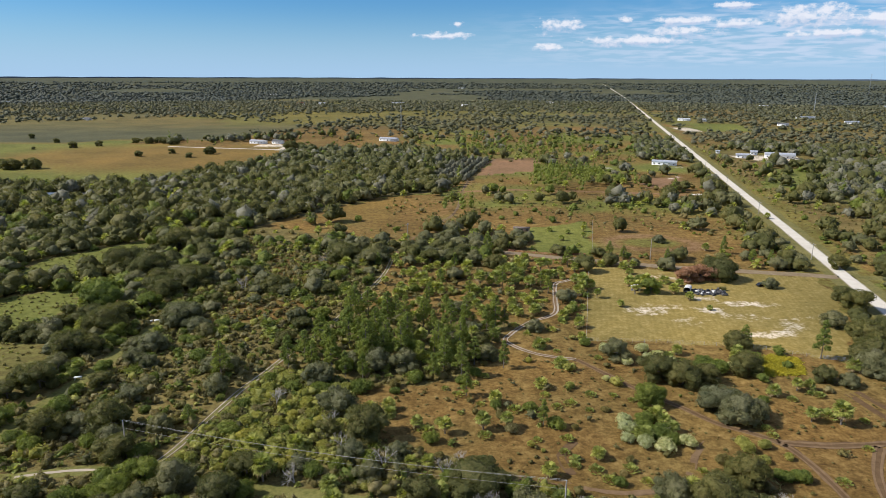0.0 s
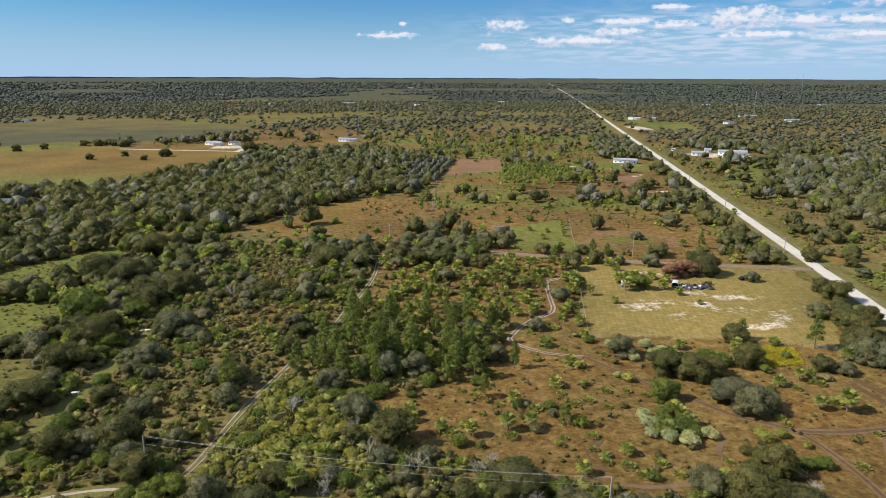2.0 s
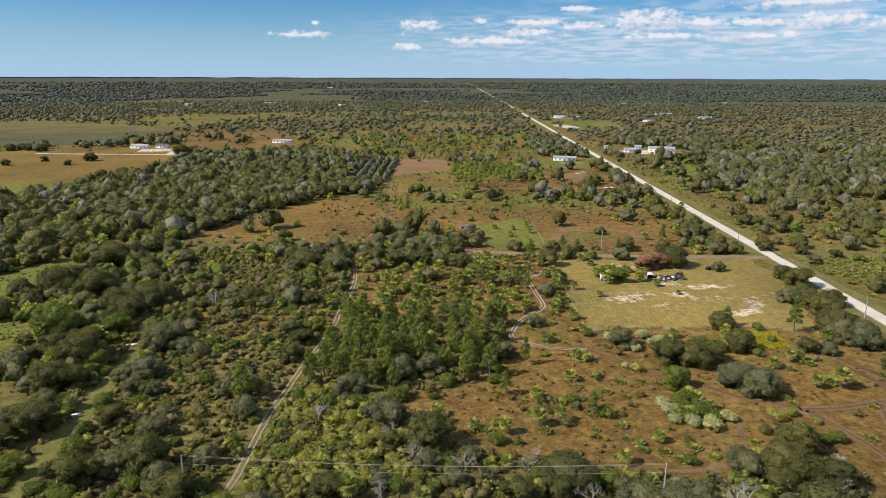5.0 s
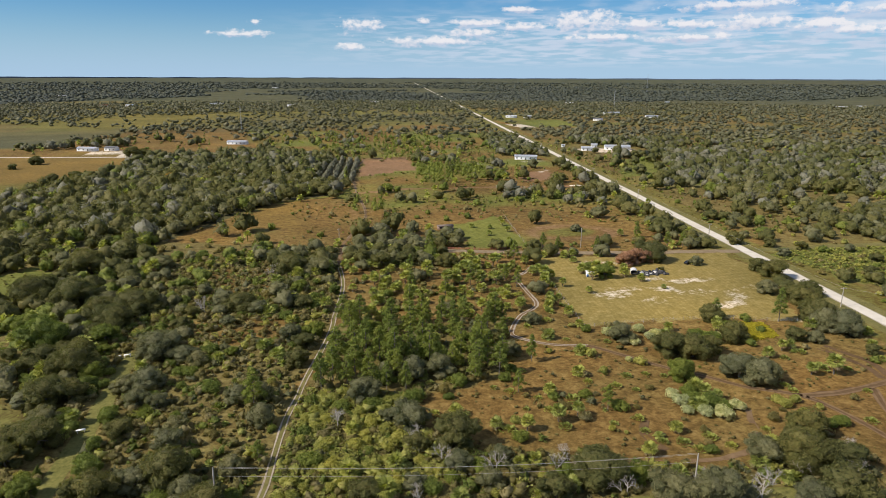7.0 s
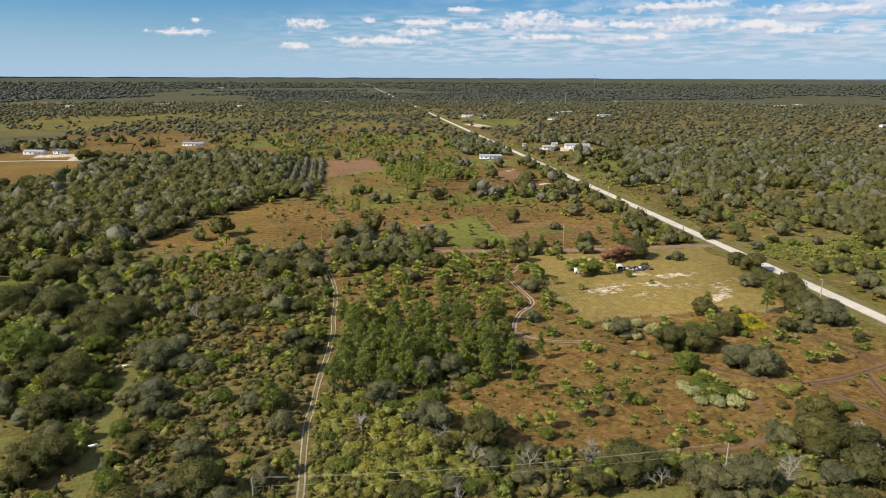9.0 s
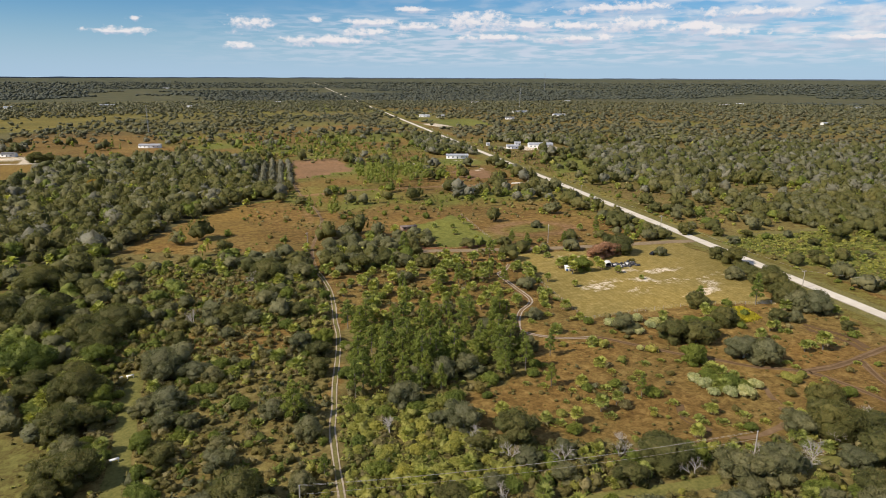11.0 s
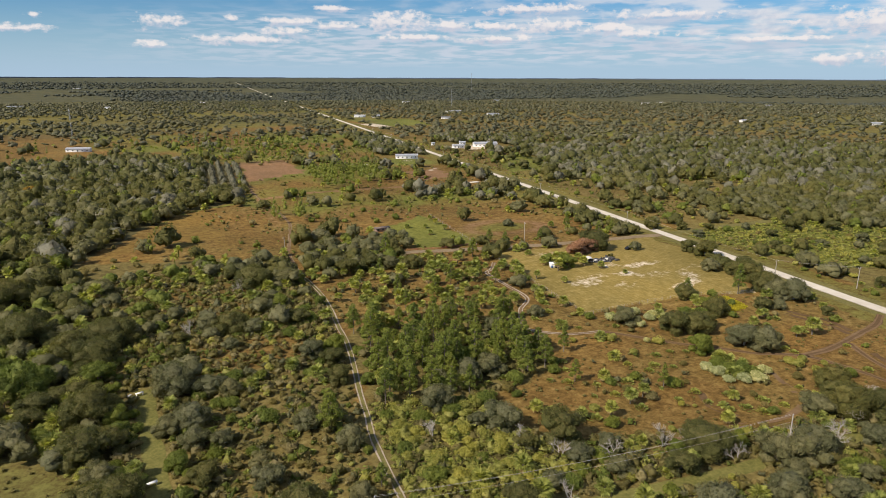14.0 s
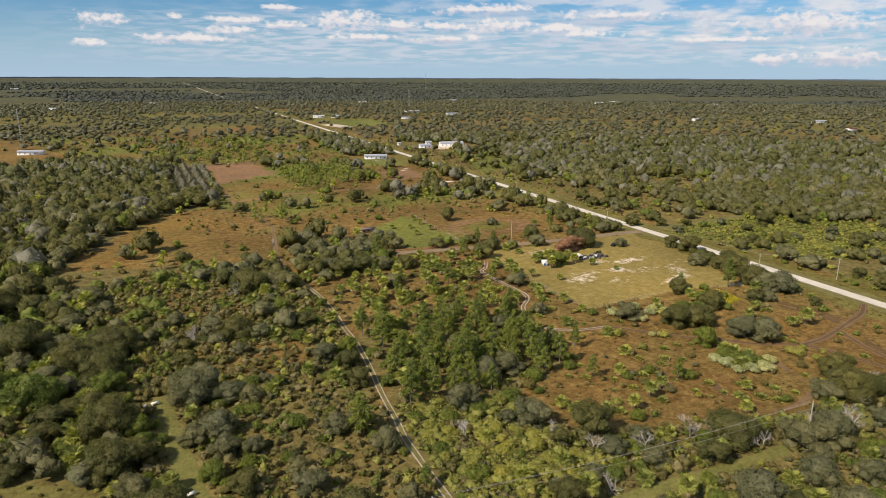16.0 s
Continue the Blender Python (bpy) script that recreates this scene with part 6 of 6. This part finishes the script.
part("shell", (np.array(V), np.array([(k, k + 1, nV + k + 1, nV + k) for k in range(nV - 1)])), CONCRETE, trailer)
part("floor", solid([((0, 0, 0.55), (4.4, 2.4, 0.16), 0)]), BURNT, trailer)
part("end_wall", solid([((2.15, 0, 1.25), (0.1, 2.3, 1.4), 0)]), BURNT, trailer)
for u in (-1.0, 1.0):
    for w in (-1.1, 1.1):
        part("wheel", tube((u, w - 0.12, 0.35), (u, w + 0.12, 0.35), 0.35, 0.35, 10), RUBBER, trailer)
for k in range(46):
    a, b = RNG.uniform(96.5, 108), RNG.uniform(238.5, 245.5)
    sx, sy, sz = RNG.uniform(0.5, 2.4), RNG.uniform(0.3, 1.3), RNG.uniform(0.15, 0.8)
    scrap = tagged(new("scrap_piece", quad_mesh("scrap_piece", *solid([((0, 0, sz / 2), (sx, sy, sz), 0), ((sx * 0.2, 0.1, sz), (sx * 0.4, sy * 0.7, sz * 0.5), 30)]), [BURNT if k % 9 else CONCRETE])), "charred piece of scrap on burnt ground" if k % 9 else "pale piece of scrap on burnt ground", "scrap", "burnt scrap")
    scrap.matrix_basis = pose(a, b, -0.02, 0, 0, RNG.uniform(0, 360))
ash = ribbon("ash_patch", [(96, 242.5), (102, 241.8), (109, 241)], 6.5, BURNT, 0.03, 1.0, 0.35, seed=5)
tagged(ash, "black ash on the ground round a burnt trailer", "ash", kind="structure")
tank = tagged(new("water_tank"), "small olive water tank on blocks", "tank")
tank.matrix_basis = pose(108.5, 244, 0, 0, 0, 10)
part("drum", tube((-1.1, 0, 1.0), (1.1, 0, 1.0), 0.75, 0.75, 14), LEAF["olive"], tank)
for u in (-0.7, 0.7):
    part("block", solid([((u, 0, 0.2), (0.3, 1.2, 0.45), 0)]), CONCRETE, tank)

car = tagged(new("car"), "dark parked car under a palm", "car")
car.matrix_basis = pose(126.5, 250, 0, 0, 0, 15)
prof = [(-2.2, 0.35), (-2.25, 0.8), (-1.7, 0.95), (-1.1, 1.45), (0.6, 1.48), (1.3, 1.0), (2.1, 0.85), (2.25, 0.4)]
V = [(x, sg * (0.88 if z < 1.2 else 0.7), z) for sg in (-1, 1) for x, z in prof]
n = len(prof)
Q = [(k, k + 1, n + k + 1, n + k) for k in range(n - 1)] + [(n - 1, 0, n, 2 * n - 1)] + [(o, o + 1, o + 6, o + 7) for o in (0, n)] + [(o + 1, o + 2, o + 5, o + 6) for o in (0, n)] + [(o + 2, o + 3, o + 4, o + 5) for o in (0, n)]
part("body", (np.array(V, float), np.array(Q)), CARBLACK, car)
for u in (-1.35, 1.35):
    for w in (-0.8, 0.8):
        part("wheel", tube((u, w - 0.1, 0.33), (u, w + 0.1, 0.33), 0.33, 0.33, 12), RUBBER, car)
for w in (-0.74, 0.74):
    part("window", solid([((-0.25, w * 1.02, 1.22), (1.6, 0.06, 0.34), 0)]), DARK, car)
part("windscreen", solid([((0.98, 0, 1.25), (0.08, 1.25, 0.3), 0)]), DARK, car)

van = tagged(new("pickup_truck"), "pale blue truck parked under trees by the lane", "truck")
van.matrix_basis = pose(11, 296, 0, 0, 0, -15)
part("body", solid([((0, 0, 0.75), (5.0, 1.8, 0.7), 0)]), BLUE, van)
part("cab", solid([((0.5, 0, 1.4), (1.8, 1.6, 0.65), 0)]), BLUE, van)
for u in (-1.6, 1.6):
    for w in (-0.8, 0.8):
        part("wheel", tube((u, w - 0.12, 0.38), (u, w + 0.12, 0.38), 0.38, 0.38, 10), RUBBER, van)

hut = tagged(new("low_hut"), "low weathered pinkish hut beside trees", "hut")
hut.matrix_basis = pose(42, 345, 0, 0, 0, -4)
part("wall", solid([((0, 0, 1.0), (8.4, 3.2, 2.0), 0)]), HUT_WALL, hut)
part("roof", solid([((0, 0, 2.1), (8.9, 3.8, 0.18), 0)]), HUT_ROOF, hut)
for u in (-2.8, 0, 2.8):
    part("window", solid([((u, -1.63, 1.2), (1.2, 0.06, 0.8), 0)]), DARK, hut)


def mast(x, y, h, w, label):
    X, Y, Z, s = (float(q) for q in warp(x, y))
    root = tagged(new("radio_mast"), label, "mast")
    root.matrix_basis = pose(X, Y, Z) @ Matrix.Diagonal((s, s, s, 1))
    legs = [(w * math.cos(a), w * math.sin(a)) for a in (0, 2.094, 4.189)]
    for lx, ly in legs:
        part("leg", tube((lx, ly, 0), (lx * 0.7, ly * 0.7, h), 0.16, 0.14, 5), STEEL, root)
    br = []
    n = int(h / 3)
    for k in range(n):
        for i in range(3):
            a, b = legs[i], legs[(i + 1) % 3]
            f0, f1 = 1 - 0.3 * k / n, 1 - 0.3 * (k + 1) / n
            br.append(tube((a[0] * f0, a[1] * f0, h * k / n), (b[0] * f1, b[1] * f1, h * (k + 1) / n), 0.07, 0.07, 4))
    part("lattice", merge(br), STEEL, root)
    part("antenna", tube((0, 0, h - 1), (0, 0, h + 4), 0.12, 0.06, 6), WHITE, root)


mast(-66, 1045, 36, 0.9, "tall thin lattice radio mast")
mast(880, 1602, 46, 1.2, "tall grey lattice radio mast")
mast(2000, 3180, 100, 2.2, "very tall far-off lattice mast")

# unused models are taken away
for pool in TEMPLATES.values():
    for root, used in pool:
        if not used:
            for o in (*root.children_recursive, root):
                bpy.data.objects.remove(o)
